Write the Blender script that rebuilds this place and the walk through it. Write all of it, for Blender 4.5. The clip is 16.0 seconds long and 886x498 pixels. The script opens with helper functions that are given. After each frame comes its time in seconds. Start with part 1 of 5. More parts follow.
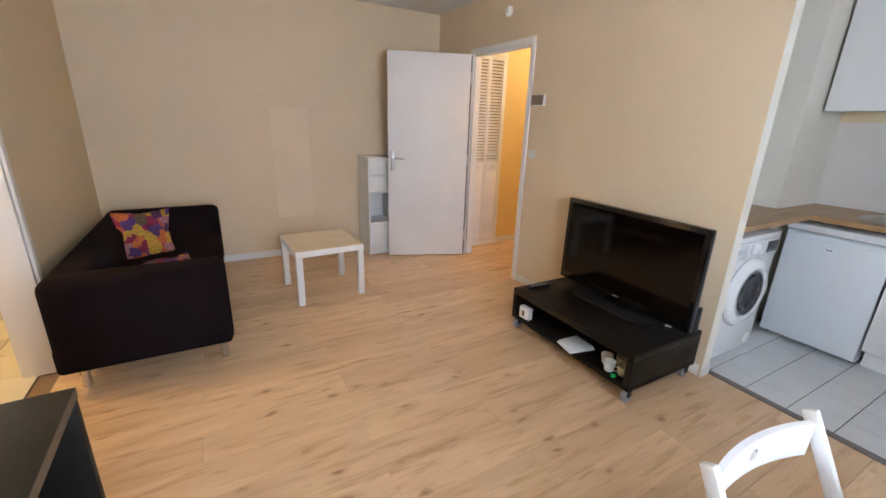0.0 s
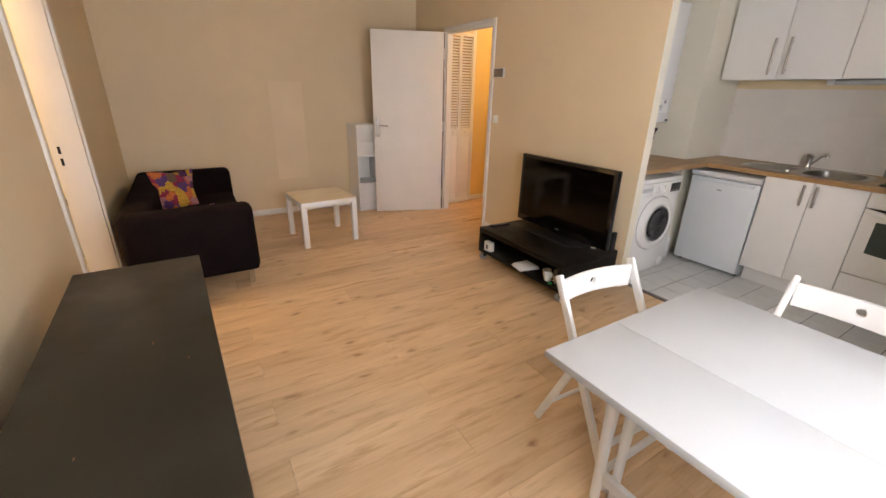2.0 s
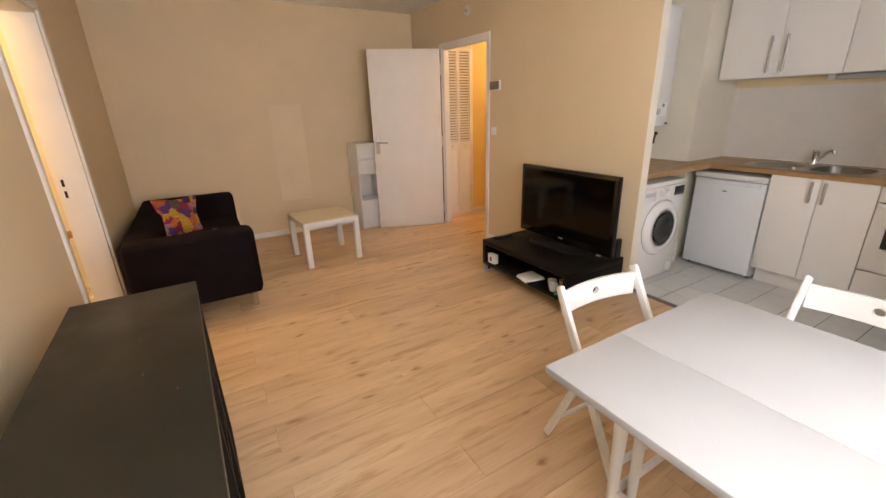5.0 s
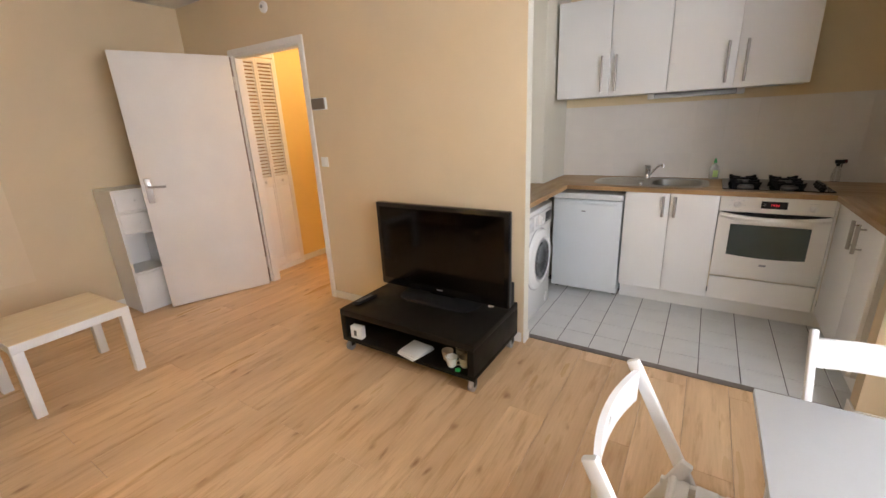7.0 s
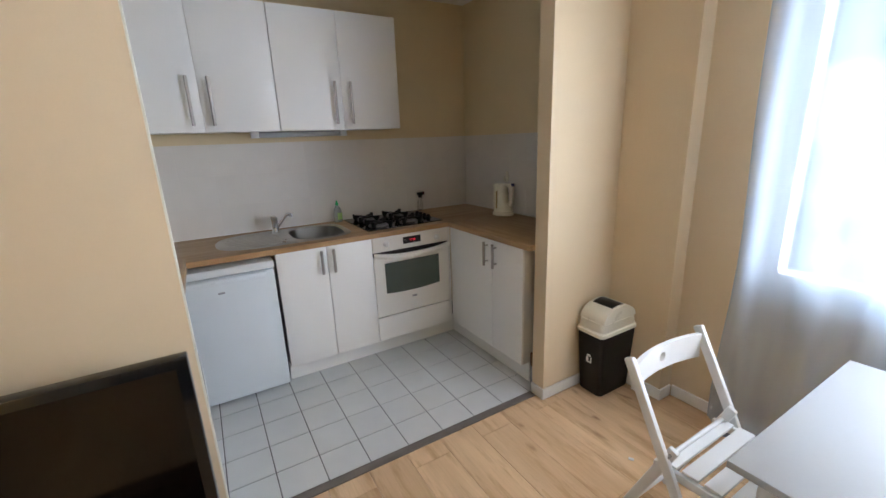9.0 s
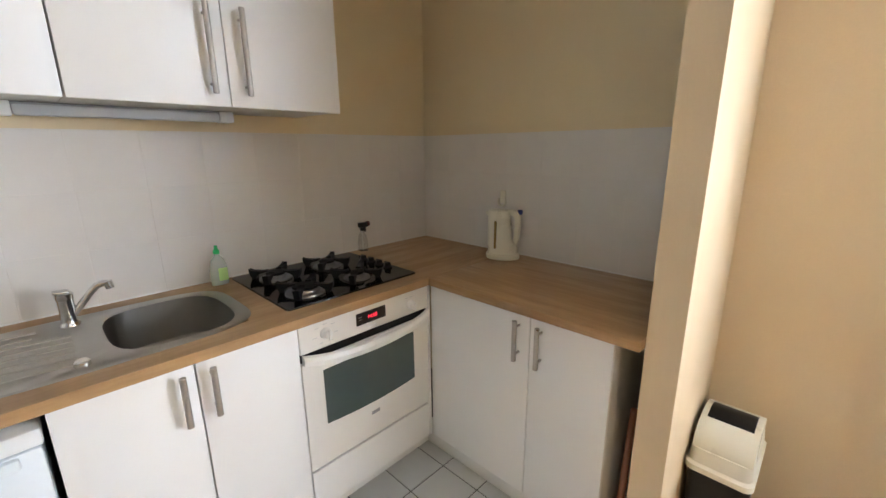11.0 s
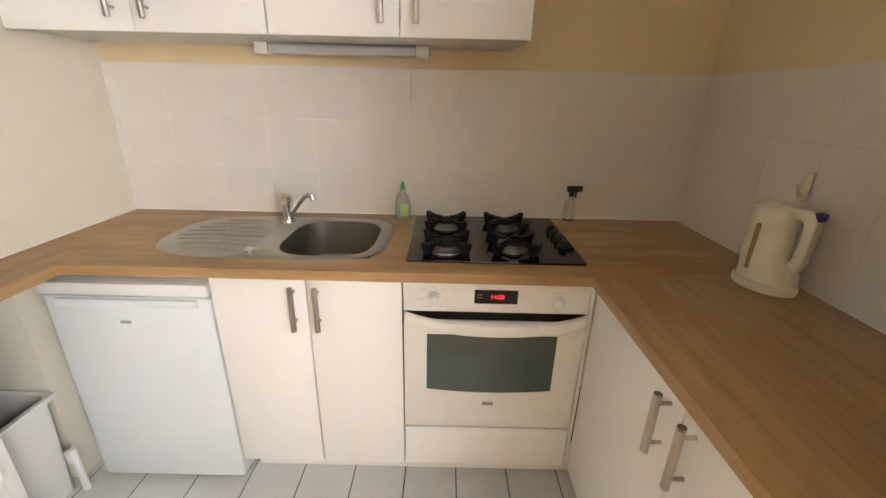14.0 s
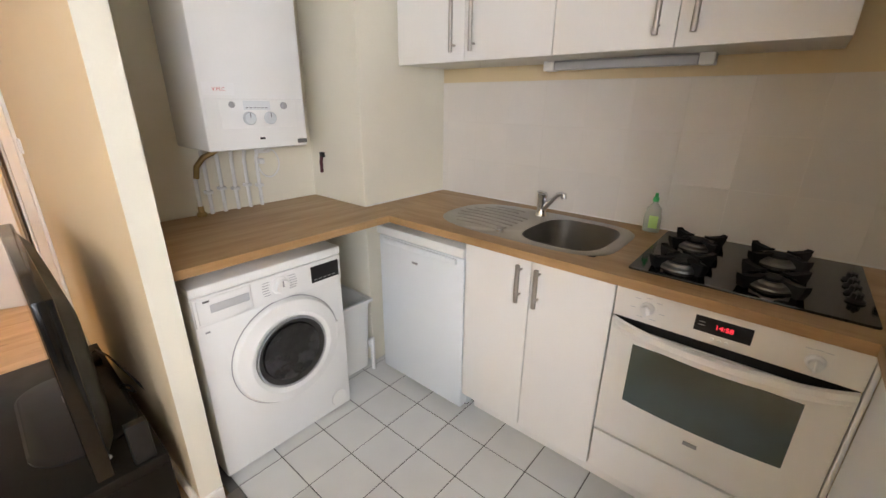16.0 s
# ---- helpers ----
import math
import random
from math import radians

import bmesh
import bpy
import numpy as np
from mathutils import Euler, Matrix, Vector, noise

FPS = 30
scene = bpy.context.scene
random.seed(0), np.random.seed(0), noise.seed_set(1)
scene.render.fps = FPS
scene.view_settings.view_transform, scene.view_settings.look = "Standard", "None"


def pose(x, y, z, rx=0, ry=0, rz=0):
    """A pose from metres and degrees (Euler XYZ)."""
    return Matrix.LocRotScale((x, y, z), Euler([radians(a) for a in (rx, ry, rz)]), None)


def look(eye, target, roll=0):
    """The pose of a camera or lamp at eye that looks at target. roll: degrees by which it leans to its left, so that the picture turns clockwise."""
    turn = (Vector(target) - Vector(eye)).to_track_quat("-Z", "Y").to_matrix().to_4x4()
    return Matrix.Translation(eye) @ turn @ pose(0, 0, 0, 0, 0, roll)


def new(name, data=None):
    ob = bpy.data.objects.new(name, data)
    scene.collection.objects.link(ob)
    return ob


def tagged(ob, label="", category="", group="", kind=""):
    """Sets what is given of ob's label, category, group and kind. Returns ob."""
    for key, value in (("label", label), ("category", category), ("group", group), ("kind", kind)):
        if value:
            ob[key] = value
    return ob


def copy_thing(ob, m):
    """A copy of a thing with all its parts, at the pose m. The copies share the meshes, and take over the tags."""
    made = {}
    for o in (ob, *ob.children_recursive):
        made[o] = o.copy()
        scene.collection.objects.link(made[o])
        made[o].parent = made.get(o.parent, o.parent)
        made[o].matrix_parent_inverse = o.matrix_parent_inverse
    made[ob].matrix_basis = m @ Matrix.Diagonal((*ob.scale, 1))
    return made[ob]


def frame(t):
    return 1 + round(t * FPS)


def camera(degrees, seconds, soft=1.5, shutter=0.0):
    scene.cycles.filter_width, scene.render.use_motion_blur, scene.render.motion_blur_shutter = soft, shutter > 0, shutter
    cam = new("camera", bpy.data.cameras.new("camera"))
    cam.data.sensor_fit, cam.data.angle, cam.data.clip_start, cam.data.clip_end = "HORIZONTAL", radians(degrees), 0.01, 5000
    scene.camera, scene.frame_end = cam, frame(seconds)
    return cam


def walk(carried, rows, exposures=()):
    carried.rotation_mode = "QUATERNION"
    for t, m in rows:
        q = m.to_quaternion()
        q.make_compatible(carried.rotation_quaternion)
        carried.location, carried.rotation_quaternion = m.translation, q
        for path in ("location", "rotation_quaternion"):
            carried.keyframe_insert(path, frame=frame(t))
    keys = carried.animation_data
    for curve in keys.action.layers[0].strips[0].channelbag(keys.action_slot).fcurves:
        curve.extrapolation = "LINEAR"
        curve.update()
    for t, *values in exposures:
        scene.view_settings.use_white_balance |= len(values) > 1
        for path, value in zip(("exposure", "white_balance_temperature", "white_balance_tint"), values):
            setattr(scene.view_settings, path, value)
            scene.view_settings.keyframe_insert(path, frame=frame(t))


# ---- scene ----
cam = camera(95.1, 16.0)
PATH = [
    (0, (0.202, 0.149, 1.453), (1.142, 1.807, 0.846), 1.9),
    (0.5, (0.091, -0.065, 1.468), (1.002, 1.614, 0.873), 2.3),
    (1, (-0.057, -0.274, 1.462), (0.883, 1.379, 0.841), 1.5),
    (1.5, (-0.128, -0.43, 1.447), (0.83, 1.18, 0.749), 1.4),
    (2, (-0.13, -0.546, 1.448), (0.855, 1.038, 0.724), 1.3),
    (2.5, (-0.134, -0.598, 1.446), (0.895, 0.969, 0.748), 0.2),
    (3, (-0.131, -0.656, 1.448), (0.867, 0.934, 0.759), -0.1),
    (3.2, (-0.141, -0.678, 1.445), (0.805, 0.938, 0.743), 0.0),
    (5.3, (-0.062, -0.471, 1.446), (0.914, 1.149, 0.797), -2.3),
    (5.5, (-0.053, -0.394, 1.467), (0.968, 1.204, 0.831), -2.5),
    (6, (0.067, -0.18, 1.466), (1.156, 1.383, 0.855), -2.2),
    (6.5, (0.248, 0.059, 1.474), (1.474, 1.523, 0.88), -2.1),
    (7, (0.332, 0.333, 1.447), (1.933, 1.376, 0.856), -2.7),
    (7.5, (0.432, 0.544, 1.463), (2.288, 0.997, 0.871), -2.9),
    (8, (0.615, 0.762, 1.464), (2.509, 0.522, 0.867), -2.5),
    (8.5, (0.856, 1.0, 1.476), (2.669, 0.361, 0.925), -2.1),
    (9, (1.177, 1.127, 1.508), (2.843, 0.152, 0.985), -2.2),
    (9.5, (1.568, 1.086, 1.503), (3.122, -0.051, 0.964), -1.7),
    (10, (1.958, 1.013, 1.492), (3.367, -0.311, 0.981), -0.5),
    (10.2, (2.081, 0.971, 1.487), (3.427, -0.428, 1.006), -0.5),
    (12.3, (2.753, 0.327, 1.43), (4.2, -0.939, 0.88), -0.5),
    (12.5, (2.762, 0.256, 1.434), (4.311, -0.863, 0.843), 0.1),
    (13, (2.715, 0.152, 1.432), (4.462, -0.586, 0.796), 1.1),
    (13.5, (2.643, 0.127, 1.416), (4.495, -0.243, 0.759), 1.1),
    (14, (2.524, 0.091, 1.429), (4.395, 0.093, 0.722), 1.3),
    (14.5, (2.461, 0.032, 1.429), (4.284, 0.405, 0.695), 1.9),
    (15, (2.429, -0.088, 1.439), (4.104, 0.722, 0.705), 2.0),
    (15.5, (2.407, -0.131, 1.433), (3.922, 0.976, 0.741), 1.2),
    (16, (2.406, -0.119, 1.429), (3.841, 1.095, 0.747), 0.6),
]
EXPOSURES = [
    (0, -0.5, 5700, 12), (0.5, -0.48, 5700, 12), (1, -0.58, 6100, 14), (2, -0.66, 6900, 17), (3, -0.7, 7300, 19), (5.5, -0.64, 7300, 19), (6.5, -0.52, 6900, 16), (7, -0.46, 6600, 15), (8, -0.68, 5700, 11), (9, -0.62, 5900, 11), (10, -0.42, 6100, 11),
    (12.5, 0.82, 6400, 12), (13, 0.62, 6800, 13), (14, 0.22, 7200, 14), (15, -0.03, 7200, 14), (16, -0.18, 6800, 14),
]
walk(cam, [(t, look(eye, target, roll)) for t, eye, target, roll in PATH], EXPOSURES)

# ---- world, lamps ----
world = bpy.data.worlds.new("world")
scene.world = world
world.use_nodes = True
wn = world.node_tree
sky = wn.nodes.new("ShaderNodeTexSky")
sky.sky_type, sky.sun_disc, sky.sun_elevation, sky.sun_rotation = "NISHITA", False, radians(28), radians(8)
wn.links.new(sky.outputs[0], wn.nodes["Background"].inputs[0])
wn.nodes["Background"].inputs[1].default_value = 0.10


def lamp(name, kind, m, power, colour, size=0.1, size_y=None, angle=0.0):
    data = bpy.data.lights.new(name, kind)
    data.energy, data.color = power, colour
    if kind == "AREA":
        data.shape, data.size, data.size_y = "RECTANGLE", size, size_y or size
    elif kind == "SUN":
        data.angle = radians(angle)
    else:
        data.shadow_soft_size = size
    ob = new(name, data)
    ob.matrix_world = m
    return ob


lamp("sun", "SUN", look((9, 22, 20), (4, -16, 0)), 3.6, (1, 0.95, 0.88), angle=0.6)
day = lamp("window_daylight", "AREA", look((-0.15, -1.62, 1.55), (-0.10, 2.4, 1.30)), 345, (0.93, 0.96, 1.0), 3.4, 1.9)
lamp("corridor_lamp", "POINT", pose(3.75, 3.35, 2.3), 34, (1.0, 0.74, 0.40), 0.12)
lamp("bathroom_lamp", "POINT", pose(-1.55, 2.9, 2.25), 75, (1.0, 0.70, 0.33), 0.12)


# ---- materials ----
def nodes(name):
    m = bpy.data.materials.new(name)
    m.use_nodes = True
    return m, m.node_tree, m.node_tree.nodes["Principled BSDF"]


def node(nt, kind, **sets):
    n = nt.nodes.new(kind)
    for k, v in sets.items():
        n.inputs[k].default_value = v
    return n


def mixer(nt, fac, a, b, blend="MIX"):
    n = nt.nodes.new("ShaderNodeMix")
    n.data_type, n.blend_type = "RGBA", blend
    for i, v in ((0, fac), (6, a), (7, b)):
        if hasattr(v, "is_output"):
            nt.links.new(v, n.inputs[i])
        else:
            n.inputs[i].default_value = (*v, 1) if isinstance(v, tuple) else v
    return n.outputs[2]


def span(nt, value, lo, hi, a=0.0, b=1.0):
    n = nt.nodes.new("ShaderNodeMapRange")
    nt.links.new(value, n.inputs[0])
    for i, v in enumerate((lo, hi, a, b)):
        n.inputs[i + 1].default_value = v
    return n.outputs[0]


def coords(nt, scale=(1, 1, 1), shuffle=False):
    """Object coordinates, scaled; shuffle moves each object's texture elsewhere."""
    tc = nt.nodes.new("ShaderNodeTexCoord")
    mp = nt.nodes.new("ShaderNodeMapping")
    mp.inputs["Scale"].default_value = scale
    src = tc.outputs["Object"]
    if shuffle:
        info = nt.nodes.new("ShaderNodeObjectInfo")
        mul = nt.nodes.new("ShaderNodeVectorMath")
        mul.operation = "MULTIPLY_ADD"
        mul.inputs[0].default_value = (31.7, 17.3, 9.1)
        nt.links.new(info.outputs["Random"], mul.inputs[1])
        nt.links.new(src, mul.inputs[2])
        src = mul.outputs[0]
    nt.links.new(src, mp.inputs[0])
    return mp.outputs[0]


def noise_tex(nt, vec, scale, detail=4.0, rough=0.55):
    n = node(nt, "ShaderNodeTexNoise", Scale=scale, Detail=detail, Roughness=rough)
    nt.links.new(vec, n.inputs["Vector"])
    return n.outputs["Fac"]


def bumped(nt, p, height, strength, distance=0.002):
    b = node(nt, "ShaderNodeBump", Strength=strength, Distance=distance)
    nt.links.new(height, b.inputs["Height"])
    nt.links.new(b.outputs[0], p.inputs["Normal"])


def paint(name, col, rough=0.5, metal=0.0, var=0.07, coarse=2.5, fine=90.0, bump=0.08, spec=0.5, coat=0.0, wear=0.12, each=0.0):
    """A plain surface with broad and fine variation of tone and gloss."""
    m, nt, p = nodes(name)
    v = coords(nt, shuffle=each > 0)
    broad, grain = noise_tex(nt, v, coarse), noise_tex(nt, v, fine, 3.0)
    dark, light = tuple(c * (1 - var) for c in col), tuple(min(1, c * (1 + var)) for c in col)
    c = mixer(nt, span(nt, broad, 0.3, 0.7), dark, light)
    c = mixer(nt, span(nt, grain, 0.3, 0.7, 0, 0.35), c, dark)
    if each > 0:
        info = nt.nodes.new("ShaderNodeObjectInfo")
        c = mixer(nt, span(nt, info.outputs["Random"], 0, 1, 0, each), c, tuple(x * 0.8 for x in col))
    nt.links.new(c, p.inputs["Base Color"])
    p.inputs["Roughness"].default_value = rough
    if wear > 0.035:
        nt.links.new(span(nt, broad, 0.25, 0.75, max(0.02, rough - wear), min(1, rough + wear)), p.inputs["Roughness"])
    p.inputs["Metallic"].default_value = metal
    p.inputs["Specular IOR Level"].default_value = spec
    p.inputs["Coat Weight"].default_value = coat
    p.inputs["Coat Roughness"].default_value = 0.1
    if bump:
        bumped(nt, p, grain, bump)
    return m


def wood(name, col, deep, along, rough=0.42, each=0.0, fine=1.0, bump=0.12):
    """Wood grain that runs along x (0) or y (1)."""
    m, nt, p = nodes(name)
    s = (1.0, 9.0, 9.0) if along == 0 else (9.0, 1.0, 9.0)
    v = coords(nt, s, True)
    g1 = noise_tex(nt, v, 2.2 * fine, 6.0, 0.62)
    g2 = noise_tex(nt, v, 9.0 * fine, 4.0, 0.6)
    c = mixer(nt, span(nt, g1, 0.36, 0.64), col, deep)
    c = mixer(nt, span(nt, g2, 0.45, 0.8, 0, 0.45), c, tuple(x * 0.7 for x in deep))
    if each:
        info = nt.nodes.new("ShaderNodeObjectInfo")
        c = mixer(nt, span(nt, info.outputs["Random"], 0, 1, 0, each), c, tuple(x * 0.72 for x in col))
    nt.links.new(c, p.inputs["Base Color"])
    nt.links.new(span(nt, g1, 0.2, 0.8, rough - 0.08, rough + 0.1), p.inputs["Roughness"])
    bumped(nt, p, g2, bump, 0.001)
    return m


def knotty_floor(name, pale, brown, knot):
    """Printed oak boards along x: broad soft figure, thin streaks, scattered knots with a darker heart."""
    m, nt, p = nodes(name)
    info = nt.nodes.new("ShaderNodeObjectInfo")
    v = coords(nt, (1.0, 7.0, 7.0), True)
    broad = noise_tex(nt, v, 1.3, 3.0, 0.5)
    flame = noise_tex(nt, v, 3.1, 5.0, 0.6)
    fine = noise_tex(nt, coords(nt, (3.0, 60.0, 60.0), True), 2.0, 3.0, 0.6)
    c = mixer(nt, span(nt, broad, 0.35, 0.65), pale, tuple(a * 0.6 + b * 0.4 for a, b in zip(pale, brown)))
    c = mixer(nt, span(nt, flame, 0.52, 0.70, 0, 0.85), c, brown)
    c = mixer(nt, span(nt, fine, 0.40, 0.75, 0, 0.22), c, tuple(x * 0.8 for x in brown))
    c = mixer(nt, span(nt, info.outputs["Random"], 0, 1, 0, 0.34), c, tuple(x * 0.80 for x in brown))
    base = coords(nt, (3.0, 7.0, 7.0), True)
    wob = node(nt, "ShaderNodeTexNoise", Scale=1.6, Detail=3.0)
    nt.links.new(base, wob.inputs["Vector"])
    add = nt.nodes.new("ShaderNodeVectorMath")
    add.operation = "MULTIPLY_ADD"
    nt.links.new(wob.outputs["Color"], add.inputs[0])
    add.inputs[1].default_value = (0.5, 0.5, 0.5)
    nt.links.new(base, add.inputs[2])
    cell = nt.nodes.new("ShaderNodeTexVoronoi")
    cell.voronoi_dimensions = "2D"
    cell.inputs["Scale"].default_value = 1.0
    nt.links.new(add.outputs[0], cell.inputs["Vector"])
    sep = nt.nodes.new("ShaderNodeSeparateColor")
    nt.links.new(cell.outputs["Color"], sep.inputs[0])
    for lo, hi, power, tone in ((0.04, 0.30, 0.30, tuple(x * 0.82 for x in brown)), (0.015, 0.11, 0.85, knot)):
        near = span(nt, cell.outputs["Distance"], lo, hi, power, 0)
        some = nt.nodes.new("ShaderNodeMath")
        some.operation = "MULTIPLY"
        nt.links.new(near, some.inputs[0])
        nt.links.new(span(nt, sep.outputs[0], 0.48, 0.9), some.inputs[1])
        c = mixer(nt, some.outputs[0], c, tone)
    nt.links.new(c, p.inputs["Base Color"])
    nt.links.new(span(nt, broad, 0.2, 0.8, 0.25, 0.37), p.inputs["Roughness"])
    bumped(nt, p, fine, 0.06, 0.001)
    return m


def glow(name, col, strength):
    m, nt, p = nodes(name)
    p.inputs["Base Color"].default_value = (*col, 1)
    p.inputs["Emission Color"].default_value = (*col, 1)
    p.inputs["Emission Strength"].default_value = strength
    return m


def clear(name, col=(1, 1, 1), rough=0.02, ior=1.45, through_light=1.0):
    m, nt, p = nodes(name)
    p.inputs["Base Color"].default_value = (*col, 1)
    p.inputs["Transmission Weight"].default_value = through_light
    p.inputs["Roughness"].default_value = rough
    p.inputs["IOR"].default_value = ior
    return m


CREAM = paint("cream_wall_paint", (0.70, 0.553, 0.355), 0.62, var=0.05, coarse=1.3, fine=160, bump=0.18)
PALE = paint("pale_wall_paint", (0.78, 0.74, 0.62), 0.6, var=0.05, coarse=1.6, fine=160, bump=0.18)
# the cream wall paint again, the kitchen's light mixed into its tint
KITCHENWALL = paint("kitchen_lit_cream_paint", (0.75, 0.615, 0.385), 0.6, var=0.05, coarse=1.4, fine=160, bump=0.18)
# wall cream, lightened where reflected light is painted in
LIGHT_PATCH = paint("lit_wall_patch", (0.73, 0.583, 0.39), 0.58, var=0.05, coarse=2.2, fine=160, bump=0.15)
CEIL = paint("ceiling_paint", (0.84, 0.81, 0.75), 0.7, var=0.04, coarse=1.0, fine=120, bump=0.2)
YELLOW = paint("yellow_corridor_paint", (0.78, 0.57, 0.22), 0.6, var=0.06, coarse=1.6, fine=150, bump=0.15)
WHITE = paint("white_gloss_paint", (0.80, 0.77, 0.72), 0.52, var=0.04, coarse=3, fine=120, bump=0.06)
BATHWALL = paint("bathroom_paint", (0.80, 0.74, 0.60), 0.5, var=0.04)
LAMINATE = knotty_floor("oak_laminate", (0.80, 0.56, 0.33), (0.51, 0.295, 0.14), (0.30, 0.14, 0.06))
UNDERLAY = paint("dark_joint", (0.26, 0.17, 0.10), 0.8)
GROUT = paint("grey_grout", (0.13, 0.125, 0.12), 0.85, fine=300)
FLOORTILE = paint("grey_white_floor_tile", (0.68, 0.68, 0.66), 0.34, var=0.05, coarse=6, fine=220, bump=0.08, each=0.22, wear=0.03)
WALLTILE = paint("painted_wall_tile", (0.74, 0.70, 0.645), 0.40, var=0.03, coarse=5, fine=200, bump=0.06, each=0.10)
JOINT = paint("painted_tile_joint", (0.74, 0.70, 0.64), 0.6, fine=200)
SEAL = paint("white_silicone", (0.78, 0.77, 0.73), 0.45)
COUNTER_Y = wood("oak_worktop", (0.44, 0.27, 0.125), (0.34, 0.195, 0.082), 1, 0.38, fine=1.0)
COUNTER_X = wood("oak_worktop_return", (0.44, 0.27, 0.125), (0.34, 0.195, 0.082), 0, 0.38, fine=1.0)
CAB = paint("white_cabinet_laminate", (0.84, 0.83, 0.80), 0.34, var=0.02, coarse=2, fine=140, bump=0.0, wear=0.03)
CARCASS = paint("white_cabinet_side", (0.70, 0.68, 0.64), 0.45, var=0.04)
ENAMEL = paint("white_enamel", (0.82, 0.82, 0.80), 0.25, var=0.02, coarse=3, bump=0.0, coat=0.3, wear=0.03)
CREAMENAMEL = paint("off_white_enamel", (0.80, 0.78, 0.73), 0.28, var=0.02, coarse=3, bump=0.0, coat=0.2, wear=0.03)
FRIDGEW = paint("cool_white_enamel", (0.76, 0.80, 0.82), 0.28, var=0.02, coarse=3, bump=0.0, wear=0.03)
PLASTIC = paint("white_plastic", (0.78, 0.78, 0.76), 0.35, var=0.03, bump=0.0, wear=0.03)
IVORY = paint("ivory_plastic", (0.80, 0.76, 0.62), 0.32, var=0.03, coarse=8, bump=0.02)
PALEGREY = paint("pale_grey_print", (0.50, 0.51, 0.52), 0.45, var=0.04)
GREYPL = paint("grey_plastic", (0.30, 0.30, 0.31), 0.45, var=0.06)
BROWNPL = paint("taupe_plastic", (0.20, 0.15, 0.11), 0.4, var=0.06)
BLACKPL = paint("black_plastic", (0.009, 0.009, 0.010), 0.42, var=0.15, bump=0.04, spec=0.35)
STEEL = paint("brushed_steel", (0.50, 0.49, 0.47), 0.34, 1.0, var=0.08, coarse=12, fine=240, bump=0.05)
DULL = paint("dull_burner_metal", (0.24, 0.235, 0.225), 0.42, 1.0, var=0.15, coarse=30, fine=240, bump=0.1)
DRUMSTEEL = paint("dark_drum_steel", (0.09, 0.09, 0.095), 0.25, 1.0, var=0.35, coarse=14, fine=200, bump=0.1)
NICKEL = paint("satin_nickel", (0.46, 0.43, 0.40), 0.36, 1.0, var=0.06, coarse=18, bump=0.03)
CHROME = paint("chrome", (0.72, 0.72, 0.72), 0.12, 1.0, var=0.04, wear=0.05, bump=0.0)
SINKM = paint("stainless_sink", (0.45, 0.43, 0.40), 0.28, 1.0, var=0.04, coarse=9, fine=260, bump=0.0, wear=0.03)
BRASS = paint("dull_brass", (0.40, 0.28, 0.12), 0.4, 1.0, var=0.15, coarse=20)
VELVET = paint("black_brown_sofa_cloth", (0.010, 0.006, 0.007), 0.95, var=0.35, coarse=7, fine=420, bump=0.5, spec=0.08)
ESPRESSO = paint("black_brown_veneer", (0.008, 0.0065, 0.005), 0.46, var=0.25, coarse=5, fine=180, bump=0.05, spec=0.2)
CHESTTOP = paint("dark_olive_brown_veneer", (0.020, 0.016, 0.010), 0.40, var=0.25, coarse=4, fine=160, bump=0.05, spec=0.32)
WORNEDGE = paint("worn_brown_edge", (0.10, 0.07, 0.045), 0.45, var=0.3, coarse=14)
SCREEN = paint("glossy_black_screen", (0.003, 0.002, 0.0015), 0.09, var=0.1, wear=0.03, bump=0.0, spec=0.3)
BEZEL = paint("piano_black_bezel", (0.004, 0.004, 0.0045), 0.12, var=0.1, wear=0.03, bump=0.0)
HOBGLASS = paint("black_hob_glass", (0.008, 0.009, 0.010), 0.07, var=0.2, wear=0.03, bump=0.0)
IRON = paint("black_cast_iron", (0.006, 0.006, 0.0065), 0.6, var=0.2, coarse=20, bump=0.25, spec=0.25)
OVENGLASS = paint("dark_teal_oven_glass", (0.055, 0.078, 0.072), 0.06, var=0.1, wear=0.03, bump=0.0, coat=0.4)
DRUMGLASS = paint("dark_washer_glass", (0.018, 0.018, 0.020), 0.08, var=0.2, wear=0.03, bump=0.0, coat=0.6)
WOODWHITE = paint("white_lacquered_wood", (0.80, 0.79, 0.76), 0.38, var=0.035, coarse=5, fine=130, bump=0.06)
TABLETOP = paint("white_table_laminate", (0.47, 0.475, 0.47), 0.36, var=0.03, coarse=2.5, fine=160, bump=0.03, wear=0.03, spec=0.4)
LACKTOP = wood("birch_effect_top", (0.82, 0.69, 0.48), (0.76, 0.61, 0.40), 0, 0.4, fine=0.8, bump=0.04)
PAPER = paint("white_paper", (0.80, 0.80, 0.79), 0.8, var=0.03)
CERAMIC = paint("beige_ceramic", (0.52, 0.43, 0.32), 0.35, var=0.12, coarse=25)
CUPWHITE = paint("white_cup", (0.75, 0.77, 0.77), 0.3)
GREEN = paint("green_plastic", (0.02, 0.38, 0.10), 0.35)
SOAPLIQ = paint("green_label", (0.34, 0.50, 0.16), 0.4)
BOTTLE = clear("clear_bottle_plastic", (0.90, 0.93, 0.88), 0.2, 1.1, 0.7)
SPRAYPL = clear("clear_spray_bottle", (0.94, 0.94, 0.92), 0.12, 1.1, 0.9)
BLUE = paint("navy_plastic", (0.015, 0.03, 0.14), 0.4)
AMBER = paint("amber_gauge", (0.36, 0.26, 0.10), 0.2)
RED = paint("red_print", (0.60, 0.20, 0.18), 0.6)
